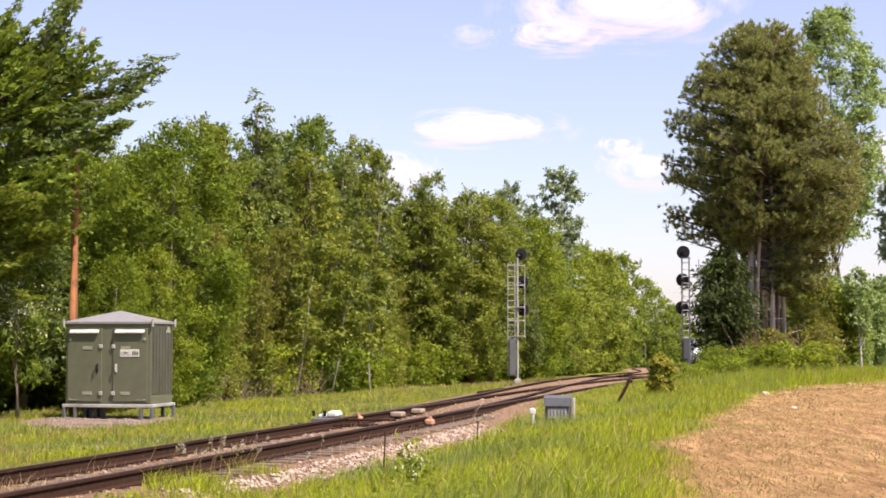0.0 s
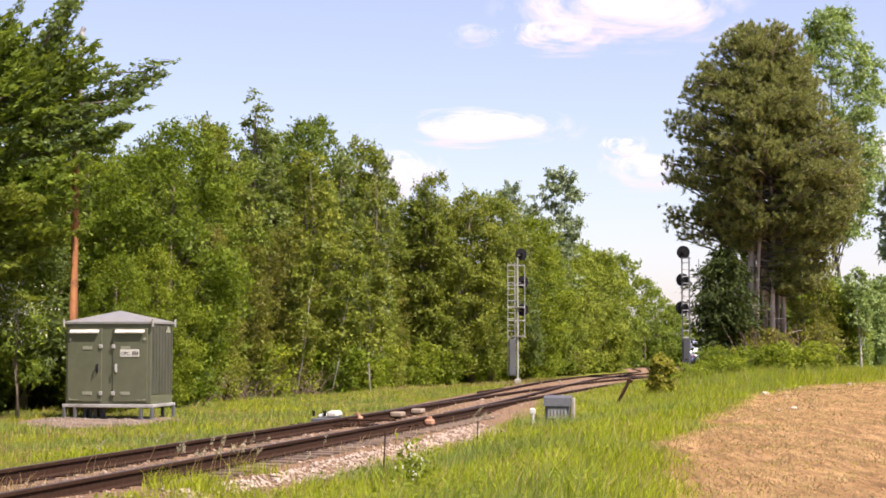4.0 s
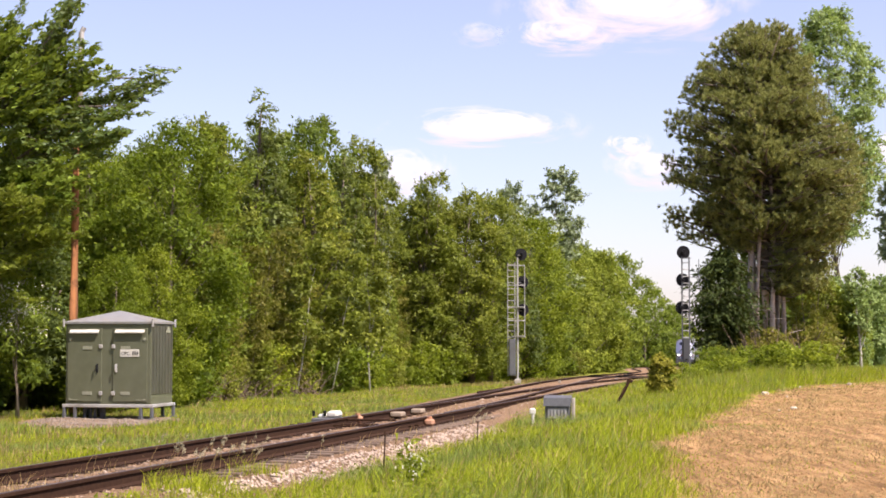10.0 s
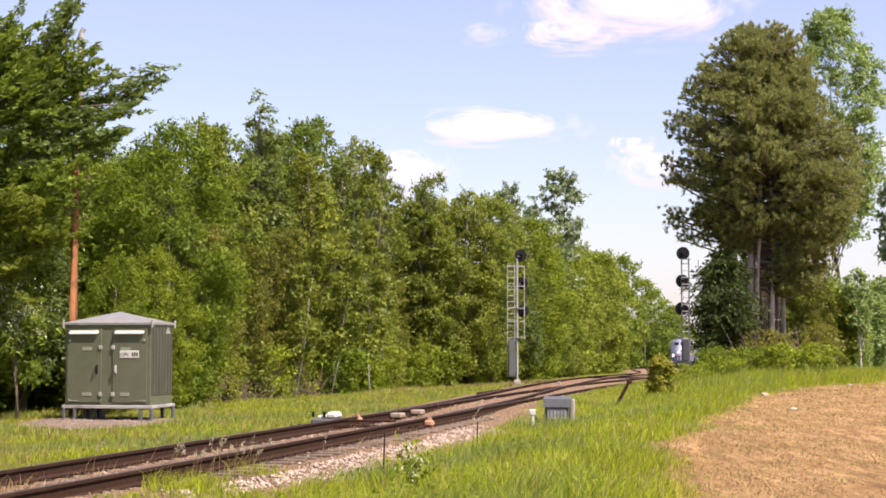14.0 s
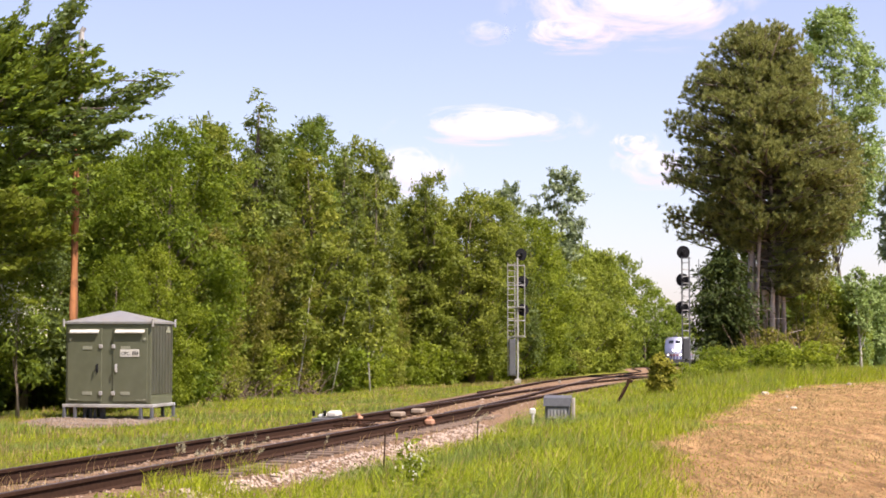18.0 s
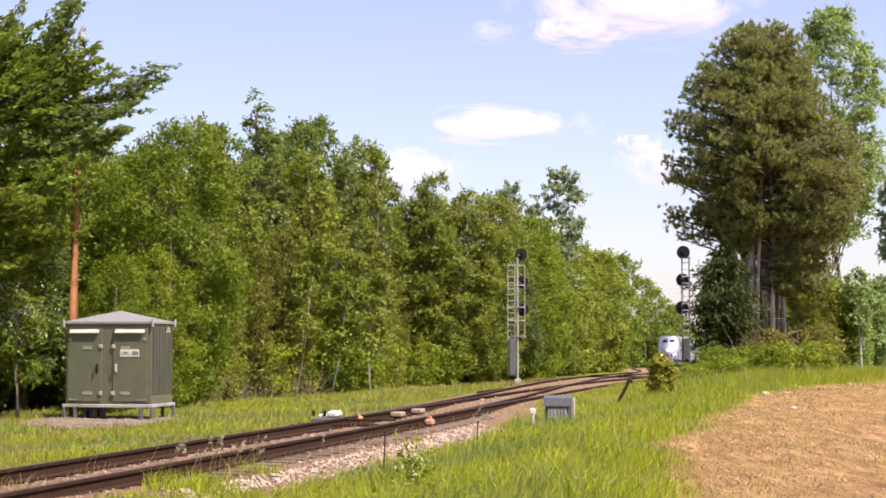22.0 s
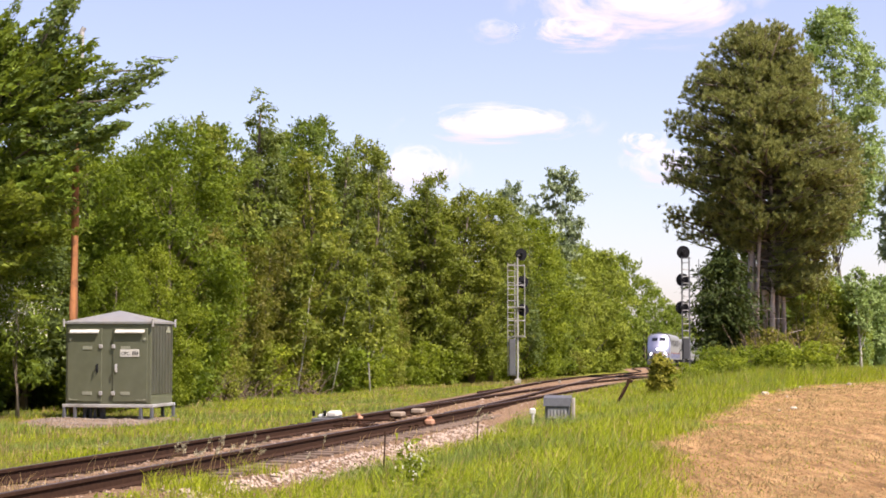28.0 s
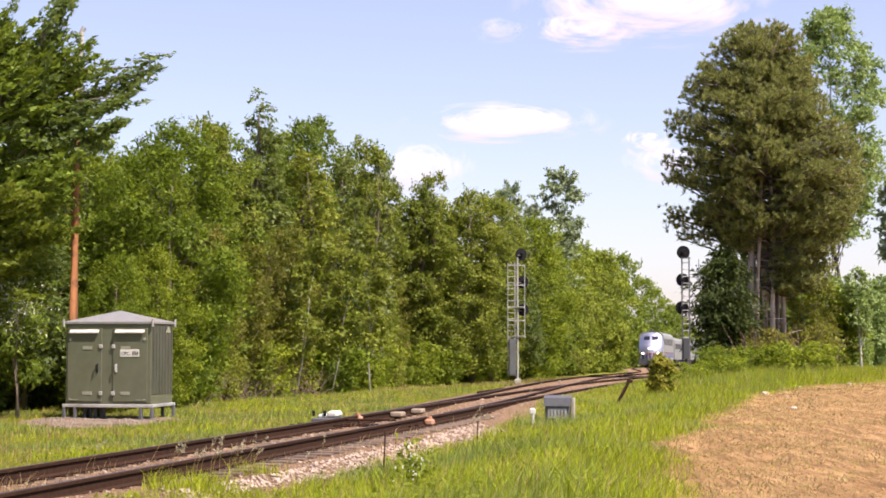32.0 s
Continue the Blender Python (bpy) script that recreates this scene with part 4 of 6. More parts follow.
# ---- the big tree beside the pole, its boughs free to swing ----
def bough(owner, a, b, seed, leaf, n=1500, spread=0.75, size=0.10):
    """A leafy limb hinged at its foot, its twigs streaming in the wind; its parts lie in the bough's own space."""
    rng = np.random.RandomState(seed)
    a, b = Vector(a), Vector(b)
    d = np.array(b - a)
    along = d / np.linalg.norm(d)
    bm = bmesh.new()
    limb(bm, (0, 0, 0), d, 0.05, rng, 0.12 * np.linalg.norm(d))
    ps, hs = [], []
    for j in range(20):
        s = 0.08 + 0.92 * (j + rng.uniform(0, 1)) / 20
        foot = d * s + rng.normal(size=3) * (0.25, 0.5, 0.48) * spread * (1.25 - 0.8 * s)
        way = along * 1.0 + rng.normal(size=3) * (0.15, 0.4, 0.30) + np.array((0.35, 0, 0.0))
        tip = foot + way / np.linalg.norm(way) * rng.uniform(0.55, 1.30)
        limb(bm, d * max(0.0, s - 0.2), foot, 0.014, rng, 0.03, 4)
        limb(bm, foot, tip, 0.009, rng, 0.04, 4)
        m = n // 20
        q = rng.uniform(-0.15, 1.06, m)[:, None]
        ps.append(foot + (tip - foot) * q + rng.normal(size=(m, 3)) * (0.09, 0.11, 0.055) * (1.35 - 0.8 * q))
        hs.append(np.tile(way * 0.9 + np.array((0.35, 0, 0.0)), (m, 1)))
    ob = part("bough", bm, BARK, owner, smooth=True)
    ob.matrix_basis = Matrix.Translation(a)
    part_of("leaves", leaves("leaves", np.concatenate(ps), size, rng, long=2.0, heading=np.concatenate(hs) * 1.6), leaf, ob)
    return ob


edge_tree = broadleaf("ash_tree", 11.0, 3.3, 41, LEAF_ASH, n=40000, size=0.10, low=0.20, clumps=260, tight=0.19, ragged=0.45, label="large dark green ash with boughs blown to one side", group="")
edge_tree.matrix_basis = stand(edge_tree, -13.5, 48.6, 0)
SWAYING.append((edge_tree, 0.5))
BOUGHS = [bough(edge_tree, (1.8, -1.0, 8.2), (5.1, -1.4, 9.6), 51, LEAF_WIND, 1500, 0.75, 0.085),
          bough(edge_tree, (1.8, -1.1, 7.8), (4.7, -1.5, 8.8), 52, LEAF_WIND, 1500, 0.8, 0.085),
          bough(edge_tree, (1.5, -1.2, 7.2), (4.3, -1.6, 7.9), 56, LEAF_WIND, 1500, 0.8, 0.085),
          bough(edge_tree, (1.2, -1.2, 7.9), (3.4, -1.2, 9.4), 57, LEAF_ASH, 1600, 0.9, 0.085),
          bough(edge_tree, (0.6, -0.8, 8.4), (2.3, -1.0, 10.6), 53, LEAF_WIND, 1200, 0.8, 0.085),
          bough(edge_tree, (-0.6, -1.2, 8.2), (1.0, -1.4, 10.3), 54, LEAF_ASH, 1900, 1.0, 0.09),
          bough(edge_tree, (0.8, -1.6, 5.6), (3.0, -2.2, 6.6), 55, LEAF_ASH, 2000, 1.0, 0.09),
          bough(edge_tree, (0.2, -1.3, 7.6), (2.0, -1.5, 9.5), 58, LEAF_ASH, 2000, 1.1, 0.09),
          bough(edge_tree, (-0.2, -1.0, 8.6), (1.5, -1.2, 10.3), 59, LEAF_ASH, 1900, 1.1, 0.09),
          bough(edge_tree, (1.0, -1.0, 8.2), (2.8, -1.1, 9.7), 60, LEAF_WIND, 1800, 1.0, 0.085),
          bough(edge_tree, (0.3, -0.9, 9.0), (1.0, -1.0, 11.0), 63, LEAF_WIND, 1300, 0.8, 0.085),
          bough(edge_tree, (1.6, -1.0, 9.4), (2.8, -1.2, 11.5), 64, LEAF_WIND, 1500, 0.7, 0.085),
          bough(edge_tree, (1.4, -1.0, 8.6), (3.0, -1.2, 10.0), 67, LEAF_ASH, 1900, 1.0, 0.09),
          # Two low boughs whose yellower leaf colour stands for sunlight on them.
          bough(edge_tree, (0.8, -2.2, 4.2), (2.7, -3.4, 5.0), 68, LEAF_MID, 2200, 1.1, 0.09),
          bough(edge_tree, (0.2, -2.0, 5.0), (1.9, -3.2, 5.9), 69, LEAF_MID, 2200, 1.1, 0.09)]
for x, y, h, t in ((-15.2, 50.5, 11.6, 120), (-13.8, 45.5, 8.0, 30), (-13.0, 52.5, 10.6, 220)):
    plant(KINDS["aspen"], x, y, h, t, 1.3, 0.5)
for x, y, h, t in ((-10.2, 52.0, 4.8, 90), (-9.0, 54.5, 5.2, 200)):
    plant(KINDS["maple"], x, y, h, t, 0.9)


# Dark shrubs added to stand for the deep shade left of the shed.
for x, y, h in ((-14.2, 52.5, 2.4), (-13.0, 53.5, 2.2), (-12.0, 54.0, 2.0)):
    plant(SHRUBS["dark"], x, y, h, 50 * x, 1.3)


def blossom_bush():
    ob = broadleaf("flowering_shrub", 3.5, 0.9, 61, LEAF_DARK, n=2200, size=0.085, low=0.28, clumps=36, tight=0.36, stems=3, label="flowering shrub with clusters of white blossom", category="shrub")
    rng = np.random.RandomState(62)
    c = np.repeat(rng.normal(size=(70, 3)) * (0.45, 0.4, 0.42) + (0, -0.45, 2.85), 16, 0)
    part_of("blossom", leaves("blossom", c + rng.normal(size=c.shape) * (0.13, 0.10, 0.06), 0.040, rng, long=1.1), BLOSSOM, ob, "clusters of small white flowers")
    ob.matrix_basis = stand(ob, -11.75, 46.6)
    return ob


blossom_bush()

# ---- right of the line: pine, its neighbours and the far trees ----
old_pine = pine("pine_tree", 19.3, 71, "tall old pine with pale bare stems and dense olive crown")
old_pine.matrix_basis = stand(old_pine, 17.0, 90.0)
side_tree = broadleaf("poplar_tree", 23.5, 3.9, 72, LEAF_AIRY, n=30000, size=0.14, low=0.36, clumps=210, tight=0.19, girth=0.35, ragged=0.55, label="tall light green poplar behind the pine", group="")
side_tree.matrix_basis = stand(side_tree, 23.9, 104.0)
SWAYING.append((side_tree, 0.5))
under_tree = broadleaf("maple_tree", 5.2, 1.9, 73, LEAF_FRESH, n=10000, size=0.15, low=0.06, clumps=140, tight=0.26, label="bright green young maple under the pine", group="")
under_tree.matrix_basis = stand(under_tree, 21.3, 94.0)
plant(KINDS["elder"], 19.9, 91.5, 6.2, 30, 0.8)
# Trees added as a backdrop, for the darkness behind the pine stems.
plant(KINDS["aspen"], 16.9, 97.0, 7.4, 110, 1.7)
for x, y, h, t in ((15.6, 93.5, 7.6, 20), (17.4, 95.0, 8.2, 140), (19.0, 95.5, 7.0, 250)):
    plant(KINDS["back"], x, y, h, t, 0.8)
hemlock = spruce("hemlock_tree", 7.0, 1.75, 74, NEEDLE_DARK, "dark green drooping conifer below the pine", 13000)
hemlock.matrix_basis = stand(hemlock, 14.45, 88.0)
for x, y, h, t, w in ((13.75, 84.0, 1.9, 0, 0.8), (14.3, 83.0, 1.7, 90, 0.8)):
    plant(SHRUBS["green"], x, y, h, t, w)
edge_poplar = broadleaf("poplar_tree", 14.5, 3.2, 75, LEAF_SILVER, n=6000, size=0.25, low=0.45, clumps=80, tight=0.3, label="grey green poplar at the far end of the field", group="")
edge_poplar.matrix_basis = stand(edge_poplar, 31.0, 112.0)
for x, y, h, t in ((28.5, 120, 6.5, 0), (31.5, 122, 7.0, 100), (35, 126, 7.4, 200), (24.5, 112, 5.0, 50), (25.6, 107, 5.6, 140), (22.4, 99, 5.8, 30), (24.6, 101, 5.0, 200), (23.2, 97.5, 4.6, 110), (26.3, 104, 5.2, 290), (38, 150, 7.5, 80), (43, 165, 8.6, 10), (40, 168, 8.4, 300), (47, 170, 8.8, 200)):
    plant(KINDS["haze"], x, y, h, t, 1.0)
for x, y, h, t, w in ((18.9, 97, 5.6, 10, 1.0), (21.6, 98, 5.2, 200, 1.0), (24.0, 99, 4.8, 80, 1.0)):
    plant(KINDS["willow"], x, y, h, t, w)
far_birch = broadleaf("birch_tree", 6.0, 1.0, 76, LEAF_AIRY, BARK_PALE, n=3200, size=0.11, low=0.42, clumps=44, tight=0.3, label="young birch with a white stem beyond the field", group="")
far_birch.matrix_basis = stand(far_birch, 22.9, 93.0)
for x, y, h, t in ((15.4, 86.4, 2.1, 30), (16.5, 87.2, 2.6, 120), (17.7, 87.6, 2.4, 240), (18.9, 88.2, 2.8, 10)):
    plant(SHRUBS["olive"], x, y, h, t, 1.1)
belt = random.Random(91)
for i in range(52):
    x = belt.uniform(11.2, 27)
    y = belt.uniform(74, 84) + (x - 11) * 0.55
    kind = belt.choice(("green", "light", "light", "light"))
    if x > 0.226 * y:
        continue
    high = belt.uniform(0.9, 1.9) * (1.25 if x > 20 else 1.0)
    plant(SHRUBS[kind], x, y, high if x > 0.162 * y else 0.55, belt.uniform(0, 360), belt.uniform(1.0, 1.5))
for i in range(16):
    y = belt.uniform(130, 190)
    x = y * belt.uniform(0.175, 0.30)
    plant(KINDS["far"], x, y, belt.uniform(6, 9), belt.uniform(0, 360), 1.1)
for x, y, h in ((10.4, 75.0, 1.0), (11.2, 76.5, 0.85), (12.0, 77.5, 0.9), (12.9, 79.0, 0.95), (9.6, 71.0, 0.8), (13.6, 80.5, 1.1)):
    plant(SHRUBS["light"], x, y, h, x * 70, 1.5)
post_bush = broadleaf("shrub", 1.5, 0.60, 81, LEAF_BUSH, n=5200, size=0.06, low=0.08, clumps=60, tight=0.30, stems=1, widest=0.2, label="small olive green bush standing beside the rails", category="shrub")
post_bush.matrix_basis = stand(post_bush, 7.66, 60.0)
for i, (src, _) in enumerate(list(KINDS.values()) + list(SHRUBS.values())):
    yy = 62.0 + 9 * i
    src.matrix_basis = stand(src, float(wood_edge_x(yy)) - 12.5, yy, 40 * i)


# ---- relay shed ----
def relay_shed():
    W, D, H, LEG = 2.44, 1.75, 2.19, 0.40
    ob = root("equipment_shed", pose(-7.9, 46.0, -0.10, 0, 0, -10.1), "olive green metal signal equipment shed on galvanised legs", "equipment shed")
    x0, x1 = -W, 0.0
    bm = bmesh.new()
    box(bm, (-W / 2, D / 2, LEG + H / 2), (W, D, H), 0.012)
    part("body", bm, OLIVE, ob)
    bm = bmesh.new()
    box(bm, (0.006, D / 2, LEG + H / 2 + 0.12), (0.012, D - 0.10, H - 0.30), 0.003)
    side = part("side_panel", bm, OLIVE_SIDE, ob, "ribbed metal side panel")
    for k in range(7):
        bm = bmesh.new()
        box(bm, (0.018, 0.16 + k * (D - 0.32) / 6, LEG + H / 2 + 0.12), (0.018, 0.035, H - 0.34), 0.005)
        part("rib", bm, OLIVE_SIDE, side)
    bm = bmesh.new()
    o = 0.05
    rim = [(x0 - o, -o), (x1 + o, -o), (x1 + o, D + o), (x0 - o, D + o)]
    lower = [bm.verts.new((a, b, LEG + H)) for a, b in rim]
    upper = [bm.verts.new((a, b, LEG + H + 0.055)) for a, b in rim]
    apex = bm.verts.new((-W * 0.5, D * 0.5, LEG + H + 0.37))
    for i in range(4):
        j = (i + 1) % 4
        bm.faces.new((lower[i], lower[j], upper[j], upper[i]))
        bm.faces.new((upper[i], upper[j], apex))
    bm.faces.new(list(reversed(lower)))
    part("roof", bm, ROOF_METAL, ob, "weathered low hipped metal roof")
    for a, b in ((x0 - 0.05, -0.05), (x1 + 0.05, -0.05), (x1 + 0.05, D + 0.05), (x0 - 0.05, D + 0.05)):
        bm = bmesh.new()
        box(bm, (a, b, LEG + H + 0.02), (0.05, 0.05, 0.22), 0.01)
        part("lifting_eye", bm, GALV, ob)
    bm = bmesh.new()
    for yy in (0.0, D):
        box(bm, (-W / 2, yy, LEG - 0.04), (W + 0.16, 0.09, 0.09), 0.012)
    for xx in (x0, x1):
        box(bm, (xx, D / 2, LEG - 0.04), (0.09, D - 0.1, 0.09), 0.012)
    part("base_frame", bm, GALV, ob)
    # Legs get the dark steel, which stands for the shade under the shed.
    for xx in (x0 - 0.03, x0 + 0.28, x1 - 0.28, x1 + 0.03):
        for yy in (0.0, D):
            bm = bmesh.new()
            box(bm, (xx, yy, (LEG - 0.085) / 2), (0.085, 0.085, LEG - 0.085), 0.012)
            box(bm, (xx, yy, 0.012), (0.17, 0.17, 0.024), 0.004)
            part("leg", bm, GALV_DULL, ob)
    for k, xx in enumerate((x0 + 0.42, x0 + 0.55, x0 + 0.72, x0 + 0.86, x0 + 0.98)):
        bm = bmesh.new()
        tube(bm, (xx, 0.35 + 0.1 * (k % 2), 0), (xx, 0.35 + 0.1 * (k % 2), LEG), 0.05, seg=10)
        part("conduit", bm, GALV_DULL, ob)
    for xa, xb, hinge in ((x0 + 0.06, x0 + 1.04, 1), (x0 + 1.36, x1 - 0.10, -1)):
        bm = bmesh.new()
        cx = (xa + xb) / 2
        box(bm, (cx, -0.014, LEG + H / 2 - 0.02), (xb - xa, 0.028, H - 0.20), 0.008)
        door = part("door", bm, OLIVE, ob)
        bm = bmesh.new()
        w = xb - xa - 0.16
        hood = [(-0.028, -0.03), (-0.11, -0.09), (-0.11, -0.125), (-0.095, -0.125), (-0.028, -0.07)]
        rings = [[(cx + sx * w / 2, a, LEG + H - 0.13 + b) for a, b in hood] for sx in (-1, 1)]
        loft(bm, rings)
        part("vent_hood", bm, WHITE, door, "white vent hood")
        inner = xb - 0.02 if hinge > 0 else xa + 0.02
        for zz in (LEG + H - 0.62, LEG + 0.30):
            bm = bmesh.new()
            box(bm, (inner, -0.045, zz), (0.10, 0.035, 0.11), 0.012)
            part("hinge", bm, GALV, door)
            bm = bmesh.new()
            box(bm, (cx + (-0.13 if hinge < 0 else 0.08), -0.034, zz - 0.02 + (0.02 if zz < 1.5 else -0.02)), (0.27, 0.012, 0.09), 0.004)
            part("data_plate", bm, PLATE_GREY, door)
        bm = bmesh.new()
        hx = xb - 0.12 if hinge > 0 else xa + 0.10
        box(bm, (hx, -0.04, LEG + 0.98), (0.05, 0.03, 0.24), 0.01)
        tube(bm, (hx, -0.05, LEG + 1.05), (hx, -0.11, LEG + 1.05), 0.018)
        box(bm, (hx, -0.11, LEG + 0.99), (0.035, 0.03, 0.17), 0.008)
        part("door_handle", bm, BLACK if hinge > 0 else GALV, door, "black door handle" if hinge > 0 else "bright metal door handle with padlock")
        for sx in (-1, 1):
            bm = bmesh.new()
            tube(bm, (cx + sx * (xb - xa) * 0.42, -0.03, LEG + H - 0.42), (cx + sx * (xb - xa) * 0.42, -0.05, LEG + H - 0.42), 0.04, seg=10)
            if sx == hinge * -1:
                part("lock", bm, PLATE_GREY, door)
            else:
                bm.free()
        bm = bmesh.new()
        box(bm, (cx - hinge * 0.30, -0.036, LEG + 0.12), (0.24, 0.016, 0.02), 0.004)
        box(bm, (cx - hinge * 0.42, -0.036, LEG + 0.13), (0.05, 0.016, 0.06), 0.004)
        part("latch_bar", bm, PLATE_GREY, door)
    bm = bmesh.new()
    box(bm, (-0.60, -0.036, LEG + H - 0.80), (0.54, 0.012, 0.20), 0.004)
    sign = part("sign", bm, WHITE, ob, "white name board with dark lettering")
    words = bpy.data.curves.new("lettering", "FONT")
    words.body, words.size, words.extrude, words.align_x = "CPC", 0.13, 0.003, "LEFT"
    made = new("lettering", words)
    me = bpy.data.meshes.new_from_object(made.evaluated_get(bpy.context.evaluated_depsgraph_get()))
    bpy.data.objects.remove(made)
    letters = part_of("lettering", me, INK, sign)
    letters.matrix_basis = pose(-0.84, -0.046, LEG + H - 0.85, 90)
    for k in range(3):
        bm = bmesh.new()
        box(bm, (-0.50 + k * 0.062, -0.044, LEG + H - 0.80), (0.042, 0.006, 0.10), 0.001)
        part("number_bar", bm, INK, sign)
    bm = bmesh.new()
    v = [bm.verts.new(p) for p in ((0.028, D * 0.62, LEG + H - 0.24), (0.028, D * 0.86, LEG + H - 0.24), (0.028, D * 0.74, LEG + H - 0.06))]
    v2 = [bm.verts.new(p.co + Vector((0.006, 0, 0))) for p in v]
    bm.faces.new(v2), bm.faces.new(v[::-1])
    for i in range(3):
        bm.faces.new((v[i], v[(i + 1) % 3], v2[(i + 1) % 3], v2[i]))
    part("warning_plate", bm, PLATE_GREY, ob, "pale triangular warning plate")
    return ob


relay_shed()


def gravel_heap():
    """The low pad of gravel on which the shed stands."""
    rng = np.random.RandomState(17)
    a = rng.uniform(0, 6.283, 5000)
    r = rng.uniform(0, 1, 5000) ** 0.5 * 1.15
    x, y = -9.0 + np.cos(a) * r * 1.75, 45.0 + np.sin(a) * r * 2.7
    me = stone_mesh("gravel_pad", np.stack((x, y, land_z(x, y) + 0.004), -1), 0.017, rng)
    return tagged(part_of("gravel_pad", me, GRAVEL_M), "grey gravel spread under the equipment shed", "gravel", kind="stuff")


gravel_heap()


def utility_pole():
    ob = root("utility_pole", pose(-10.6, 48.7, float(land_z(-10.6, 48.7))), "red brown wooden utility pole with a grey steel top", "utility pole")
    bm = bmesh.new()
    stem(bm, [(0, 0, -0.3), (0, 0, 3), (0.01, 0, 6), (0.0, 0, 9.6)], [0.135, 0.125, 0.115, 0.10], 14)
    part("shaft", bm, POLE_WOOD, ob, smooth=True)
    bm = bmesh.new()
    tube(bm, (0.11, -0.05, 8.6), (0.14, -0.05, 11.05), 0.085, seg=12)
    tube(bm, (0.14, -0.05, 11.05), (0.22, -0.05, 11.2), 0.075, seg=12)
    part("riser_pipe", bm, GALV, ob, "grey galvanised riser pipe")
    for z in (8.8, 9.35):
        bm = bmesh.new()
        tube(bm, (0.02, -0.02, z - 0.03), (0.02, -0.02, z + 0.03), 0.155, seg=14)
        part("strap", bm, WHITE if z > 9 else GALV, ob)
    return ob


utility_pole()


# ---- signals ----
def signal_head(owner, c, r, face):
    """A round black target with a hooded lamp; face is the way it looks in the plan."""
    bm = bmesh.new()
    tube(bm, (0, -0.02, 0), (0, 0.02, 0), r, seg=28)
    tube(bm, (0, 0.02, 0), (0, 0.30, 0), r * 0.34, r * 0.26, seg=14)
    ob = part("signal_head", bm, BLACK, owner, "round black signal target", smooth=False)
    ob.matrix_basis = Matrix.Translation(c) @ Matrix.Rotation(face, 4, "Z")
    bm = bmesh.new()
    for k in range(9):
        a = -0.4 + k * (math.pi + 0.8) / 9
        p, q = (math.cos(a) * r * 0.36, math.sin(a) * r * 0.36), (math.cos(a + 0.45) * r * 0.36, math.sin(a + 0.45) * r * 0.36)
        vs = [bm.verts.new(v) for v in ((p[0], -0.02, p[1]), (q[0], -0.02, q[1]), (q[0], -0.26, q[1]), (p[0], -0.26, p[1]))]
        bm.faces.new(vs)
    part("hood", bm, BLACK, ob)
    bm = bmesh.new()
    tube(bm, (0, -0.022, 0), (0, -0.035, 0), r * 0.3, seg=16)
    part("lens", bm, GLASS_DARK, ob)
    return ob


def signal_left():
    x, y = 3.72, 86.0
    z = float(land_z(x, y))
    ob = root("signal_mast", pose(x, y, z), "galvanised railway signal mast with ladder and three black heads", "railway signal", "railway signals")
    top = 6.45
    bm = bmesh.new()
    box(bm, (0.05, 0, 0.0), (0.34, 0.34, 0.56), 0.03)
    part("foundation", bm, CONCRETE, ob, "pale concrete foundation")
    bm = bmesh.new()
    tube(bm, (0.06, 0, 0.25), (0.06, 0, top), 0.052, 0.045, seg=12)
    box(bm, (0.06, 0, 0.30), (0.26, 0.26, 0.04), 0.008)
    part("mast", bm, GALV, ob, smooth=False)
    bm = bmesh.new()
    box(bm, (-0.22, 0, 1.40), (0.34, 0.42, 1.85), 0.02)
    case = part("equipment_case", bm, GALV_DULL, ob, "narrow grey equipment case")
    bm = bmesh.new()
    box(bm, (-0.22, -0.215, 1.40), (0.28, 0.012, 1.70), 0.004)
    part("case_door", bm, GALV_DULL, case)
    for sx in (-0.44, -0.08):
        bm = bmesh.new()
        tube(bm, (sx, -0.1, 0.45), (sx, -0.1, 6.20), 0.024, seg=6)
        part("ladder_rail", bm, GALV, ob)
    for k in range(19):
        bm = bmesh.new()
        tube(bm, (-0.44, -0.1, 0.6 + k * 0.305), (-0.08, -0.1, 0.6 + k * 0.305), 0.015, seg=6)
        part("rung", bm, GALV, ob)
    bm = bmesh.new()
    tube(bm, (0.42, 0.0, 2.42), (0.42, 0.0, 6.05), 0.024, seg=6)
    tube(bm, (0.06, 0.35, 2.42), (0.06, 0.35, 6.05), 0.02, seg=6)
    part("guard_post", bm, GALV, ob)
    for zz in (2.42, 3.25, 3.90, 5.05, 6.05):
        bm = bmesh.new()
        tube(bm, (-0.44, -0.02, zz), (0.42, -0.02, zz), 0.024, seg=6)
        tube(bm, (0.42, 0, zz), (0.06, 0.35, zz), 0.018, seg=6)
        part("cage_bar", bm, GALV, ob)
    for zz in (2.42, 3.9):
        bm = bmesh.new()
        box(bm, (0.10, 0.1, zz + 0.05), (0.62, 0.5, 0.03), 0.004)
        part("platform", bm, GALV, ob)
    for zz, xx in ((6.62, 0.26), (5.22, 0.33), (3.80, 0.35)):
        bm = bmesh.new()
        tube(bm, (0.06, 0, zz - 0.05), (xx, 0.22, zz - 0.05), 0.03, seg=6)
        part("bracket", bm, GALV_DULL, ob)
        signal_head(ob, (xx, 0.28, zz), 0.315, radians(200))
    return ob


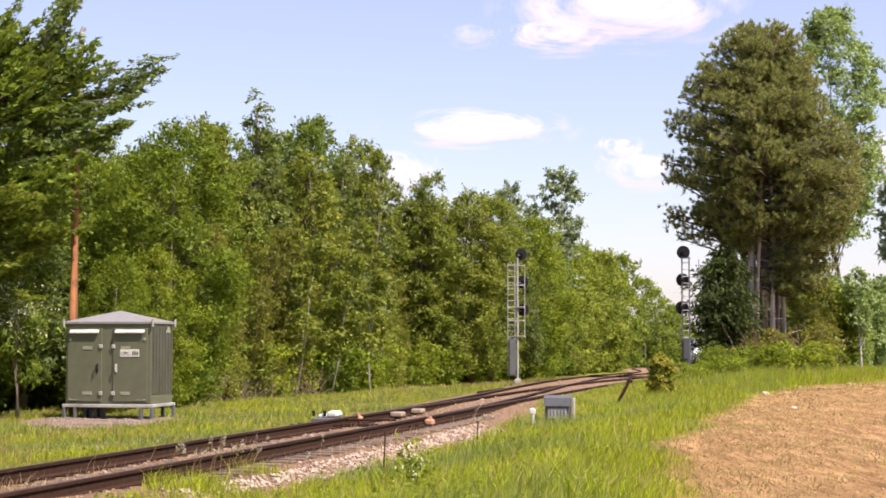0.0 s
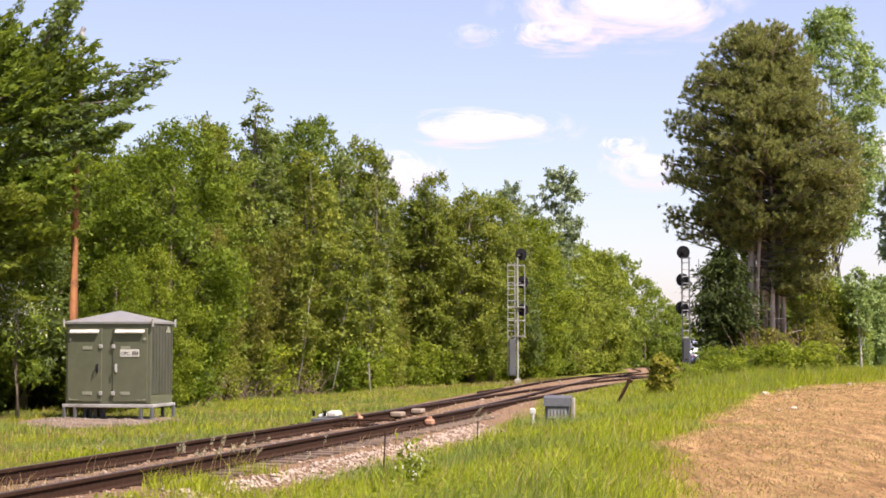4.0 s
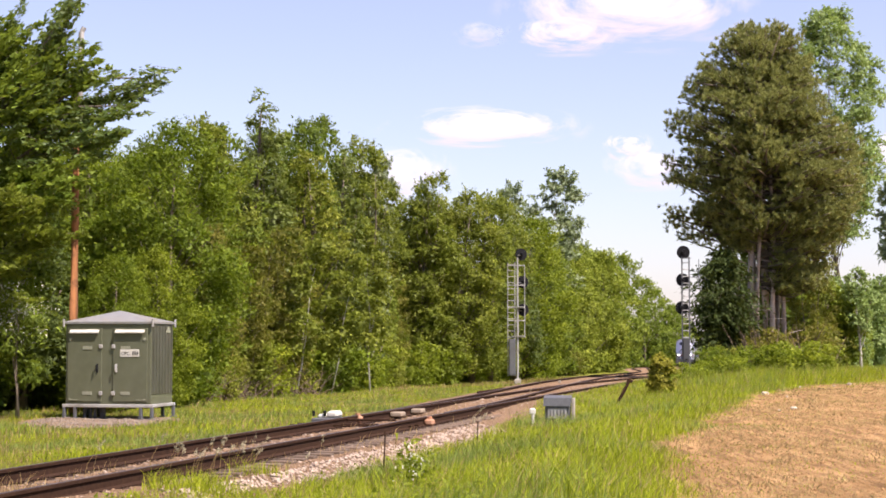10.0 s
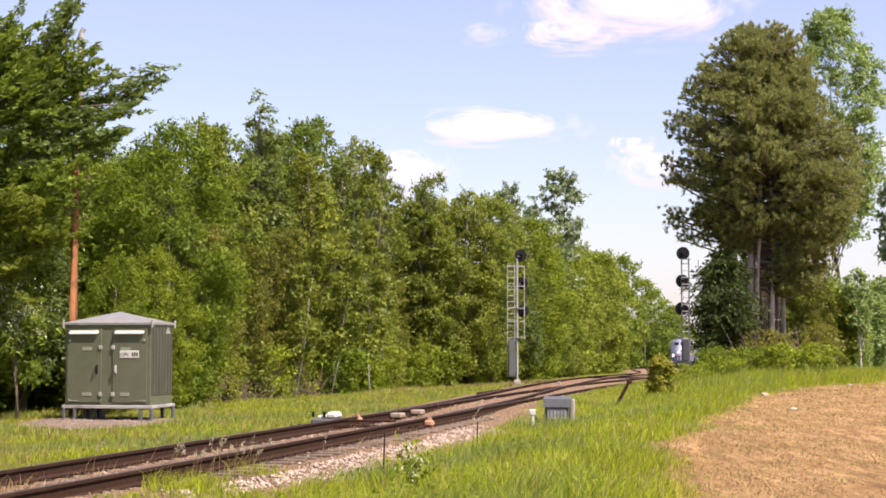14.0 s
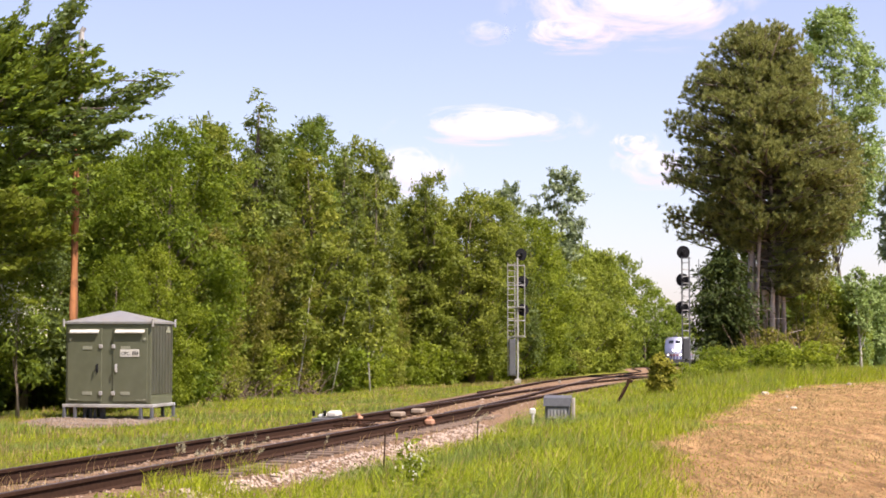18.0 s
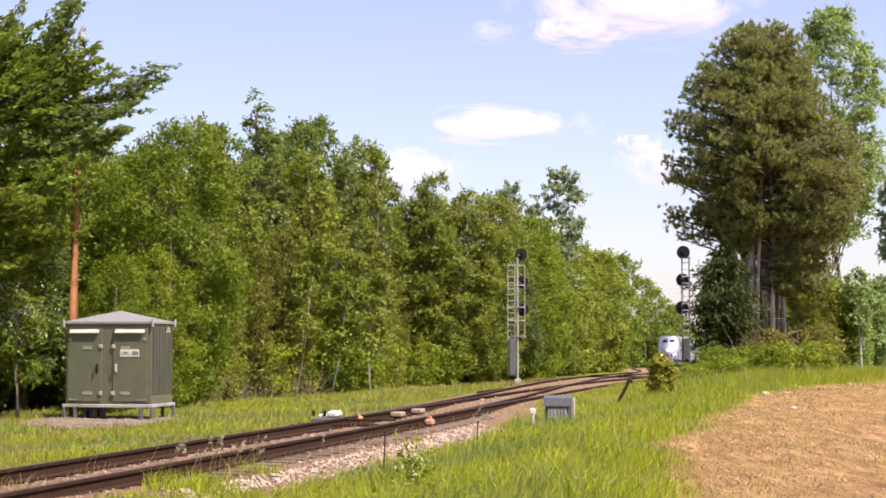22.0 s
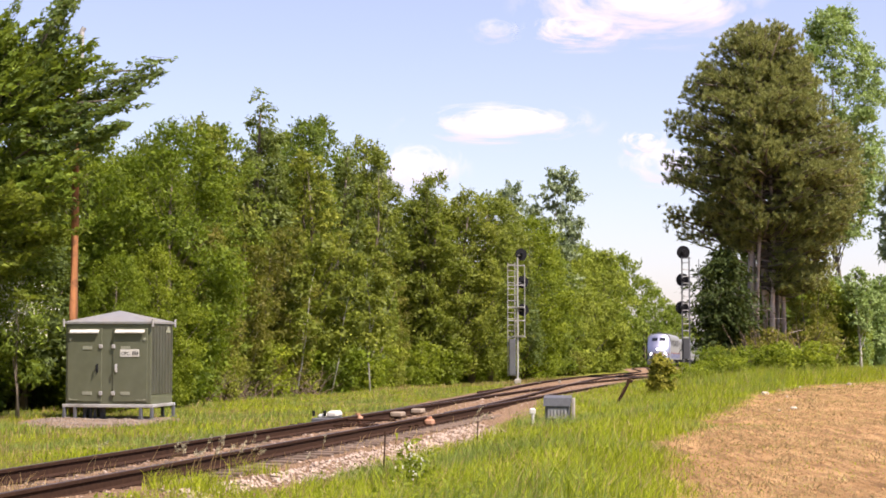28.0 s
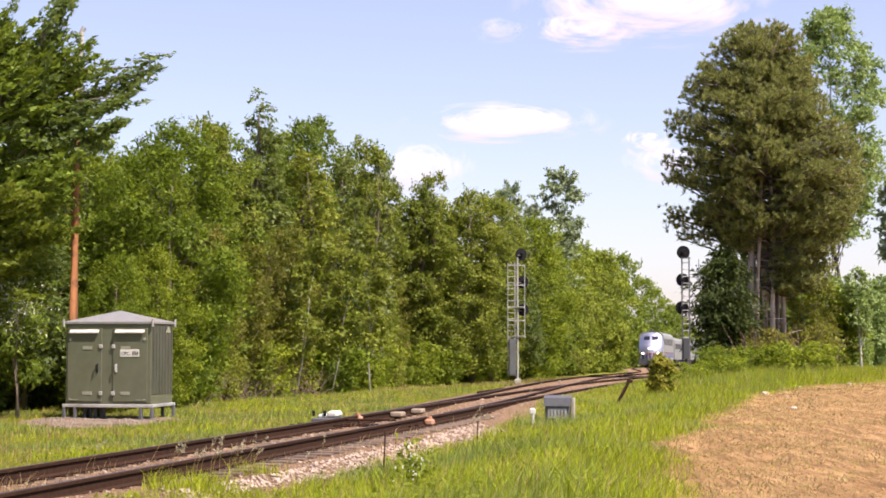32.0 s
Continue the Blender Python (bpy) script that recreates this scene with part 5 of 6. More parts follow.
def signal_right():
    x, y = 11.45, 80.0
    z = float(land_z(x, y))
    ob = root("signal_mast", pose(x, y, z), "lattice railway signal mast with three black heads and antenna", "railway signal", "railway signals")
    bm = bmesh.new()
    box(bm, (0, 0, 0.0), (0.7, 0.7, 0.6), 0.03)
    part("foundation", bm, CONCRETE, ob, "pale concrete foundation")
    # Darker steel than the left mast: shade on the legs is in the colour.
    for sx in (-0.17, 0.17):
        bm = bmesh.new()
        box(bm, (sx, 0, 3.1), (0.06, 0.06, 5.7), 0.008)
        part("mast_leg", bm, GALV_DULL, ob)
    for k in range(15):
        bm = bmesh.new()
        zz = 1.2 + k * 0.32
        tube(bm, (-0.17, 0, zz), (0.17, 0, zz), 0.022, seg=6)
        part("rung", bm, GALV, ob)
    for zz, xx in ((6.18, -0.08), (4.87, -0.12), (3.56, -0.16)):
        signal_head(ob, (xx, 0.14, zz), 0.31, radians(178))
        bm = bmesh.new()
        box(bm, (0.02, 0.0, zz - 0.28), (0.46, 0.30, 0.03), 0.004)
        part("platform", bm, GALV_DULL, ob)
    bm = bmesh.new()
    box(bm, (0.0, 0.05, 1.62), (0.30, 0.30, 0.98), 0.02)
    part("equipment_case", bm, CASE_DARK, ob, "dark grey equipment case")
    bm = bmesh.new()
    tube(bm, (0.17, 0, 5.0), (0.62, 0, 5.0), 0.018, seg=6)
    tube(bm, (0.62, 0, 4.55), (0.62, 0, 5.85), 0.018, seg=6)
    part("antenna", bm, GALV_DULL, ob)
    return ob


signal_left()
signal_right()


# ---- small trackside things ----
def switch_machine():
    x, y = -2.30, 34.3
    z = float(land_z(x, y))
    ob = root("switch_machine", pose(x, y, z + 0.08, 0, 0, -13), "white and grey switch machine beside the points", "switch machine")
    bm = bmesh.new()
    box(bm, (0, 0, 0.0), (0.50, 0.8, 0.20), 0.02)
    part("bed", bm, GALV_DULL, ob)
    bm = bmesh.new()
    box(bm, (0.12, 0, 0.17), (0.22, 0.42, 0.13), 0.04)
    part("motor_cover", bm, WHITE, ob, "white painted cover")
    bm = bmesh.new()
    box(bm, (-0.13, 0.05, 0.13), (0.14, 0.35, 0.08), 0.03)
    part("gear_cover", bm, WHITE, ob)
    for k in (-0.28, -0.05):
        bm = bmesh.new()
        tube(bm, (k, -0.12, 0.13), (k, -0.12, 0.24), 0.03, seg=8)
        part("bolt_cap", bm, BLACK, ob)
    bm = bmesh.new()
    tube(bm, (0.3, 0, 0.06), (1.4, 0, 0.06), 0.025, seg=6)
    part("throw_rod", bm, RAIL, ob)
    return ob


switch_machine()


def orange_shoe(x, y, z, turn):
    ob = root("joint_cover", pose(x, y, z, 0, 0, turn) @ Matrix.Diagonal((1.3, 1.2, 1.15, 1)), "faded orange cover clipped to the rail", "rail cover", "orange rail covers")
    bm = bmesh.new()
    box(bm, (0, 0, 0.05), (0.15, 0.15, 0.11), 0.03)
    part("cover", bm, ORANGE, ob)
    bm = bmesh.new()
    tube(bm, (0.0, 0, 0.10), (0.0, 0, 0.15), 0.04, seg=8)
    part("cap", bm, ORANGE, ob)
    bm = bmesh.new()
    tube(bm, (0.05, -0.05, -0.02), (0.05, -0.05, -0.16), 0.015, seg=6)
    part("lead", bm, RUST, ob)
    return ob


orange_shoe(float(main_x(35.0)) - HALF - 0.02, 35.0, 0.36, -13)
orange_shoe(float(main_x(34.2)) + HALF + 0.14, 34.2, 0.33, -13)


def junction_box():
    x, y = 2.70, 40.0
    z = float(land_z(x, y))
    ob = root("junction_box", pose(x, y, z + 0.10, 0, 0, -8), "grey metal trackside junction box in the grass", "junction box")
    bm = bmesh.new()
    box(bm, (0, 0, 0.19), (0.58, 0.42, 0.60), 0.02)
    part("body", bm, GALV_DULL, ob)
    bm = bmesh.new()
    rings = [[(sx, a, b) for a, b in ((-0.25, 0.34), (-0.27, 0.34), (-0.24, 0.53), (0.22, 0.58), (0.24, 0.40), (0.22, 0.40), (0.20, 0.55), (-0.22, 0.50))] for sx in (-0.32, 0.32)]
    loft(bm, rings)
    part("lid", bm, GALV_DULL, ob, "sloping grey lid")
    bm = bmesh.new()
    box(bm, (0, -0.225, 0.17), (0.44, 0.02, 0.24), 0.006)
    part("front_plate", bm, GALV, ob)
    for k in range(5):
        bm = bmesh.new()
        box(bm, (-0.16 + k * 0.08, -0.24, 0.17), (0.025, 0.012, 0.16), 0.003)
        part("rib", bm, GALV_DULL, ob)
    bm = bmesh.new()
    box(bm, (0.36, 0, 0.27), (0.07, 0.36, 0.50), 0.012)
    part("side_post", bm, CONCRETE, ob)
    return ob


junction_box()


def marker_post():
    x, y = 1.98, 37.5
    z = float(land_z(x, y))
    ob = root("marker_post", pose(x, y, z, 4, 0, 0), "short white marker post in the grass", "marker post")
    bm = bmesh.new()
    tube(bm, (0, 0, -0.1), (0, 0, 0.36), 0.035, seg=10)
    part("stem", bm, WHITE, ob)
    bm = bmesh.new()
    box(bm, (-0.01, 0, 0.40), (0.14, 0.08, 0.13), 0.02)
    part("cap", bm, WHITE, ob)
    return ob


marker_post()


def leaning_post():
    x, y = 5.08, 50.0
    z = float(land_z(x, y))
    ob = root("leaning_post", pose(x, y, z), "dark rusty post leaning over beside the rails", "post")
    bm = bmesh.new()
    a, b = Vector((-0.10, 0, -0.15)), Vector((0.40, 0.05, 0.80))
    tube(bm, a, b, 0.055, 0.05, seg=8)
    part("shaft", bm, RAIL, ob)
    bm = bmesh.new()
    box(bm, (0.42, 0.05, 0.80), (0.16, 0.09, 0.10), 0.02, Matrix.Rotation(0.5, 4, "Y"))
    part("head", bm, RAIL, ob)
    return ob


leaning_post()


def thin_stake(x, y, h):
    z = float(land_z(x, y))
    ob = root("marker_stake", pose(x, y, z, 0, 2, 0), "thin dark steel stake at the ballast edge", "stake", "stakes")
    bm = bmesh.new()
    tube(bm, (0, 0, -0.1), (0, 0, h), 0.012, seg=6)
    part("rod", bm, RAIL, ob)
    return ob


thin_stake(-0.87, 25.0, 0.62)
thin_stake(0.62, 31.0, 0.50)


def rail_tags():
    """Small white tags on the far ties."""
    for x, y in ((4.80, 70.0), (5.50, 68.5), (8.10, 79.5)):
        bm = bmesh.new()
        box(bm, (0, 0, 0.06), (0.11, 0.09, 0.10), 0.02)
        ob = part("rail_tag", bm, CONCRETE)
        ob.matrix_basis = pose(x, y, float(land_z(x, y)) - 0.005, 0, 0, -13)
        tagged(ob, "small pale marker block between the rails", "marker", "rail markers")


rail_tags()


def field_stones():
    rng = random.Random(8)
    for x, y, s in ((9.58, 50.6, 0.11), (8.45, 41.0, 0.085), (15.2, 63.6, 0.10), (12.8, 61.0, 0.065), (14.3, 62.2, 0.06), (11.3, 57.0, 0.05), (9.9, 49.0, 0.045), (7.9, 40.0, 0.04)):
        bm = bmesh.new()
        bmesh.ops.create_icosphere(bm, subdivisions=2, radius=s)
        for v in bm.verts:
            v.co *= 1 + 0.35 * noise.noise(v.co / s * 1.3 + Vector((x, y, 0)))
            v.co.z *= 0.62
        ob = part("field_stone", bm, ROCK)
        ob.matrix_basis = pose(x, y, float(land_z(x, y)) + s * 0.25, 0, 0, rng.uniform(0, 360))
        tagged(ob, "pale stone lying at the edge of the ploughed field", "stone", "field stones")


field_stones()


def clods():
    rng = np.random.RandomState(12)
    y = 10 + 62 * rng.uniform(0, 1, 32000) ** 1.2
    x = rng.uniform(0, 24, len(y))
    k = (x > field_edge(y) + 0.1) & (x < 0.30 * y + 1)
    x, y = x[k], y[k]
    me = stone_mesh("soil_clods", np.stack((x, y, land_z(x, y) + 0.005), -1), 0.016, rng, 1.0)
    return tagged(part_of("soil_clods", me, CLOD), "dry tan clods of the ploughed field", "soil", kind="stuff")


clods()


def stubble():
    """Bleached straw left standing and lying in the ploughed soil."""
    rng = np.random.RandomState(19)
    y = 10 + 60 * rng.uniform(0, 1, 210000) ** 1.25
    x = rng.uniform(0, 24, len(y))
    k = (x > field_edge(y) - 0.3) & (x < 0.30 * y + 1) & (wobble(x, y, 0.8, 71) + 0.7 * wobble(x, y, 2.5, 72) > -0.1)
    x, y = x[k], y[k]
    me = blades("field_stubble", x, y, 0.03 + 0.09 * rng.uniform(0, 1, len(x)) ** 2, rng, 0.008 + 0.0002 * y, bend=1.1, wind=0.3)
    return tagged(part_of("field_stubble", me, BLADE_DRY), "bleached straw stubble in the ploughed soil", "stubble", kind="stuff")


# ---- grass ----
def blades(name, x, y, h, rng, width=0.012, bend=0.36, wind=0.12, simple=False):
    n = len(x)
    z = land_z(x, y) - 0.02
    a = rng.uniform(0, 6.283, n)
    side = np.stack((np.cos(a), np.sin(a), np.zeros(n)), -1) * (width * (0.7 + 0.6 * rng.uniform(0, 1, n)))[:, None] * 0.5
    lean = np.stack((rng.normal(size=n) * bend + wind, rng.normal(size=n) * bend, np.zeros(n)), -1) * h[:, None]
    base = np.stack((x, y, z), -1)
    up = np.stack((np.zeros(n), np.zeros(n), h), -1)
    mid = base + up * 0.58 + lean * 0.30
    tip = base + up * 0.97 + lean
    if simple:
        return soup(name, np.stack((base - side, base + side, tip), 1).reshape(-1, 3), tris=np.arange(n * 3).reshape(n, 3))
    v = np.stack((base - side, base + side, mid - side * 0.8, mid + side * 0.8, tip), 1).reshape(-1, 3)
    i = np.arange(n)[:, None] * 5
    return soup(name, v, quads=i + np.array((0, 1, 3, 2)), tris=i + np.array((2, 3, 4)))


stubble()


def meadow():
    rng = np.random.RandomState(14)
    n = 720000
    y = 9 + 115 * rng.uniform(0, 1, n) ** 1.75
    x = rng.uniform(-0.30, 0.32, n) * (y + 3)
    da, db = x - main_x(y), x - branch_x(y)
    d = np.where(da > 0, da, np.where(db < 0, -db, 0.0))
    patch = wobble(x, y, 0.9, 22) + 0.6 * wobble(x, y, 2.6, 23)
    stray = np.minimum(np.abs(rng.normal(size=n)) ** 2 * 1.1, 4.5)
    right = (da > 0) & (x < field_edge(y) - 0.3 + 0.9 * patch + stray) & (d > 1.35 + 0.35 * (y > 20) - 0.85 * ease((y - 40) / 8) + 0.42 * ease((y - 18) / 4) * ease((37 - y) / 5) + 0.45 * patch)
    left = (db < 0) & (d > 2.0 + 0.5 * patch) & (x > wood_edge_x(y) - 0.5) & ~((np.hypot((x + 9.1) / 1.75, (y - 45.0) / 2.8) < 1.05 + 0.35 * patch))
    sparse = rng.uniform(0, 1, n) < np.where(left, 0.6, 1.0) * np.clip(0.75 + np.where(left, 1.2, 0.6) * patch, np.where(left, 0.08, 0.25), 1)
    k = (right | left) & sparse
    x, y, right, patch, d = x[k], y[k], right[k], patch[k], d[k]
    h = np.where(right, 0.24 + 0.12 * patch + 0.34 * ease((y - 54) / 16), 0.12 + 0.13 * patch) * rng.uniform(0.5, 1.35, len(x))
    h *= np.clip((d - 1.2) / 1.6, 0.35, 1) * np.clip(0.55 - (x - field_edge(y)) / 1.3, 0.16, 1)
    w = 0.0045 + 0.00026 * y
    pick = rng.uniform(0, 1, len(x)) - 0.45 * ease((y - 76) / 10) * ~right - 0.30 * ~right * (wobble(x, y, 1.1, 91) + 0.5 * wobble(x, y, 3.1, 92) > 0.12)
    cool = (wobble(x, y, 0.55, 51) + 0.5 * wobble(x, y, 1.9, 52) + rng.normal(size=len(x)) * 0.18 > np.where(right, 0.30, 0.05))
    for name, k, tall, m, label in (("meadow_grass", (pick > 0.10) & ~cool, 1.0, BLADE, "long yellow green grass along the railway"),
                                    ("blue_grass", (pick > 0.10) & cool, 1.15, BLADE_COOL, "patches of cooler blue green grass"),
                                    ("dry_grass", pick <= 0.10, 1.1, BLADE_DRY, "dry straw coloured grass among the green")):
        for far in (False, True):
            j = k & ((y > 42) == far)
            tagged(part_of(name, blades(name, x[j], y[j], h[j] * tall, rng, w[j] * (1.4 if far else 1.0), simple=far), m), label, "grass", kind="stuff")
    # low broad leaves of weeds among the blades
    n = 26000
    k = rng.randint(0, len(x), n)
    k = k[(wobble(x[k], y[k], 1.4, 61) > 0.12 + 0.25 * (x[k] < main_x(y[k]))) & (y[k] < 60) & (x[k] < field_edge(y[k]) - 0.4)]
    c = np.stack((x[k] + rng.normal(size=len(k)) * 0.06, y[k] + rng.normal(size=len(k)) * 0.06, land_z(x[k], y[k]) + h[k] * rng.uniform(0.3, 1.0, len(k))), -1)
    tagged(part_of("low_weeds", leaves("low_weeds", c, 0.040, rng, long=1.5, up=0.8), LEAF_LIGHT), "low broad leaved weeds in the grass", "weeds", kind="stuff")
    m = 9000
    y = 10 + 34 * rng.uniform(0, 1, m)
    off = rng.uniform(-2.4, 2.6, m)
    x = main_x(y) + off
    k = (np.abs(np.abs(off) - HALF) > 0.12) & (wobble(x, y, 1.6, 31) > 0.22)
    x, y = x[k], y[k]
    tagged(part_of("track_weeds", blades("track_weeds", x, y, 0.05 + 0.22 * rng.uniform(0, 1, len(x)) ** 2, rng, 0.010), BLADE_DRY), "thin weeds growing between the rails", "grass", kind="stuff")


meadow()


def grass_stalks():
    """Tall flowering grasses that stand up before the rails, bowed by the wind."""
    rng = np.random.RandomState(45)
    spots = [(-3.7 + 1.25 * rng.uniform(0, 1), 20.6 + 2.2 * rng.uniform(0, 1)) for k in range(22)]
    spots += [(-4.35, 20.6), (-4.30, 20.9), (-1.9, 22.6), (-1.7, 23.4), (0.45, 32.5), (0.62, 32.2), (0.52, 31.8), (0.70, 32.8), (0.58, 33.0), (0.40, 32.0), (0.76, 32.4), (2.3, 45.5), (2.55, 46.5)]
    for x, y in spots:
        h = rng.uniform(0.30, 0.52)
        ob = root("grass_stalk", pose(x, y, float(land_z(x, y)), 0, 0, rng.uniform(-30, 30)), "tall dry grass stalk with a pale seed head", "grass stalk", "grass stalks")
        bm = bmesh.new()
        bend = rng.uniform(0.05, 0.35)
        stem(bm, [(0, 0, -0.05), (bend * 0.3 * h, 0, h * 0.5), (bend * h * 1.2, 0, h)], [0.003, 0.0028, 0.002], 4)
        part("stem", bm, BLADE_DRY, ob)
        c = np.array([(bend * h * (1.2 + 0.5 * s), 0, h * (1 + 0.18 * s)) for s in np.linspace(-0.2, 1, 22)]) + rng.normal(size=(22, 3)) * 0.010
        part_of("seed_head", leaves("seed_head", c, 0.013, rng, long=3.0, heading=np.array((0.5, 0, 1.0))), SEED, ob, "pale drooping seed head")
        SWAYING.append((ob, 4.0))


grass_stalks()


def grass_tufts():
    """Rank grass tufts on the near shoulder of the line."""
    rng = np.random.RandomState(46)
    c = rng.randint(0, 26, 3400)
    cx, cy = -4.3 + 2.2 * rng.uniform(0, 1, 26), 19.6 + 3.0 * rng.uniform(0, 1, 26)
    x, y = cx[c] + rng.normal(size=len(c)) * 0.18, cy[c] + rng.normal(size=len(c)) * 0.24
    h = (0.10 + 0.20 * rng.uniform(0, 1, 26))[c] * rng.uniform(0.5, 1.2, len(c))
    k = x - main_x(y) > 1.15
    return tagged(part_of("tall_grass", blades("tall_grass", x[k], y[k], h[k], rng, 0.007, bend=0.45), BLADE), "rank yellow green grass tufts beside the ballast", "grass", kind="stuff")


grass_tufts()


def white_weed():
    """A pale flowering weed standing in the near grass."""
    x, y = -0.36, 18.2
    rng = np.random.RandomState(44)
    ob = root("flowering_weed", pose(x, y, float(land_z(x, y))), "leafy weed with small pale flowers in the grass", "weed")
    bm = bmesh.new()
    tips = []
    for k in range(9):
        e = np.array((rng.normal() * 0.16, rng.normal() * 0.14, rng.uniform(0.35, 0.68)))
        limb(bm, (0, 0, 0), e, 0.007, rng, 0.02, 4)
        tips += [e * s + rng.normal(size=3) * 0.03 for s in (0.55, 0.7, 0.85, 1.0)]
    part("stems", bm, BLADE, ob)
    tips = np.array(tips)
    part_of("leaves", leaves("leaves", np.repeat(tips, 7, 0) + rng.normal(size=(len(tips) * 7, 3)) * 0.05, 0.04, rng), LEAF_LIGHT, ob)
    flowers = part_of("flowers", leaves("flowers", np.repeat(tips, 4, 0) + rng.normal(size=(len(tips) * 4, 3)) * 0.03 + (0, -0.02, 0.02), 0.022, rng, long=1.1), BLOSSOM, ob, "small pale flowers")
    tagged(flowers, kind="stuff")
    return ob


white_weed()


# ---- train ----
def wheel_set(owner, y, r=0.51):
    for sx in (-1, 1):
        bm = bmesh.new()
        tube(bm, (sx * 0.68, 0, 0), (sx * 0.82, 0, 0), r, seg=20)
        tube(bm, (sx * 0.66, 0, 0), (sx * 0.69, 0, 0), r * 1.05, seg=20)
        ob = part("wheel", bm, TRAIN_GREY, owner)
        ob.location = (0, y, r)


def bogie(owner, y, span_=2.7, axles=2):
    bm = bmesh.new()
    for sx in (-1, 1):
        box(bm, (sx * 1.0, y, 0.62), (0.16, span_ + 1.0, 0.34), 0.04)
    box(bm, (0, y, 0.66), (2.0, 0.5, 0.3), 0.03)
    part("bogie_frame", bm, TRAIN_GREY, owner)
    for k in range(axles):
        wheel_set(owner, y - span_ / 2 + span_ * k / max(1, axles - 1))


def locomotive():
    """A rounded passenger diesel; its front looks along -y, its rails lie at z = 0."""
    L = 20.9
    ob = root("locomotive", pose(0, 0, 0), "silver and blue passenger diesel locomotive with lit headlights", "locomotive")
    W = 1.52

    def section(w, zb, zt, sh):
        """Half-rounded cross section, from the left sill over the roof to the right sill."""
        pts = [(-w, zb), (-w, zt - sh), (-w * 0.93, zt - sh * 0.45), (-w * 0.72, zt - sh * 0.08), (-w * 0.3, zt)]
        return pts + [(-a, b) for a, b in reversed(pts)]

    bm = bmesh.new()
    rings = []
    for y, w, zb, zt, sh in ((2.25, W, 0.95, 4.34, 0.6), (2.8, W, 0.95, 4.36, 0.6), (L - 0.2, W, 0.95, 4.36, 0.6), (L, W * 0.97, 1.0, 4.25, 0.6)):
        rings.append([(a, y, b) for a, b in section(w, zb, zt, sh)])
    loft(bm, rings)
    part("body", bm, TRAIN_SILVER, ob, "silver rounded body shell")
    lev_z = [0.95, 1.9, 2.35, 2.6, 3.05, 3.75, 4.05, 4.24, 4.33]
    lev_y = [0.06, 0.0, 0.10, 0.32, 0.74, 1.30, 1.62, 1.95, 2.26]
    lev_w = [1.42, 1.45, 1.46, 1.47, 1.48, 1.38, 1.18, 0.90, 0.50]

    def nose(s, z, out=0.0):
        """A point of the rounded cab front: s from -1 to 1 across, at height z."""
        y = np.interp(z, lev_z, lev_y)
        return Vector((float(np.interp(z, lev_z, lev_w)) * s, min(2.27, float(y + 0.85 * abs(s) ** 2.2)) - out, z))

    bm = bmesh.new()
    cols = [-1 + k / 6 for k in range(13)]
    grid = []
    for z in lev_z:
        row = [nose(s, z) for s in cols]
        grid.append([bm.verts.new((-W if z < 3.7 else row[0].x, 2.27, z))] + [bm.verts.new(q) for q in row] + [bm.verts.new((W if z < 3.7 else row[-1].x, 2.27, z))])
    for a, b in zip(grid, grid[1:]):
        for k in range(len(a) - 1):
            bm.faces.new((a[k], a[k + 1], b[k + 1], b[k]))
    part("nose", bm, TRAIN_NOSE, ob, "pale blue grey rounded nose", smooth=True)

    def skin(name, s0, s1, z0, z1, material, out, label=""):
        """A panel laid on the nose."""
        bm = bmesh.new()
        ss = [s0 + (s1 - s0) * k / 6 for k in range(7)]
        zs = [z0 + (z1 - z0) * k / 3 for k in range(4)]
        front = [[bm.verts.new(nose(s, z, out)) for s in ss] for z in zs]
        for a, b in zip(front, front[1:]):
            for k in range(6):
                bm.faces.new((a[k], a[k + 1], b[k + 1], b[k]))
        rim = front[0] + [r[-1] for r in front[1:]] + list(reversed(front[-1][:-1])) + [r[0] for r in reversed(front[1:-1])]
        back = [bm.verts.new(v.co + Vector((0, out + 0.03, 0))) for v in rim]
        for k in range(len(rim)):
            bm.faces.new((rim[k], back[k], back[(k + 1) % len(rim)], rim[(k + 1) % len(rim)]))
        return part(name, bm, material, ob, label)

    for sx in (-1, 1):
        skin("windscreen", sx * 0.10, sx * 0.62, 3.36, 3.82, GLASS_DARK, 0.03, "dark slanted windscreen pane")
    skin("nose_stripe", -0.96, 0.96, 1.50, 1.74, TRAIN_RED, 0.014, "red stripe above the blue band")
    skin("nose_band", -0.98, 0.98, 1.02, 1.50, TRAIN_BLUE, 0.012, "blue band across the lower nose")
    bm = bmesh.new()
    loft(bm, [[(-1.40, -0.05, 0.28), (1.40, -0.05, 0.28), (1.42, -0.05, 1.0), (-1.42, -0.05, 1.0)], [(-1.30, 0.5, 0.25), (1.30, 0.5, 0.25), (1.44, 0.5, 1.0), (-1.44, 0.5, 1.0)]])
    part("pilot", bm, TRAIN_GREY, ob, "dark grey pilot")
    bm = bmesh.new()
    box(bm, (0, -0.25, 0.86), (0.30, 0.5, 0.30), 0.04)
    part("coupler", bm, TRAIN_GREY, ob)
    for xx, zz, yy, r in ((-0.95, 1.68, 0.26, 0.07), (0.95, 1.68, 0.26, 0.07), (-0.10, 2.30, 0.02, 0.075), (0.10, 2.30, 0.02, 0.075)):
        bm = bmesh.new()
        tube(bm, (xx, yy + 0.22, zz), (xx, yy, zz), r * 1.25, seg=16)
        case = part("headlight", bm, TRAIN_GREY, ob)
        bm = bmesh.new()
        tube(bm, (xx, yy, zz), (xx, yy - 0.03, zz), r, seg=16)
        part("lens", bm, LAMP, case, "lit headlight lens")
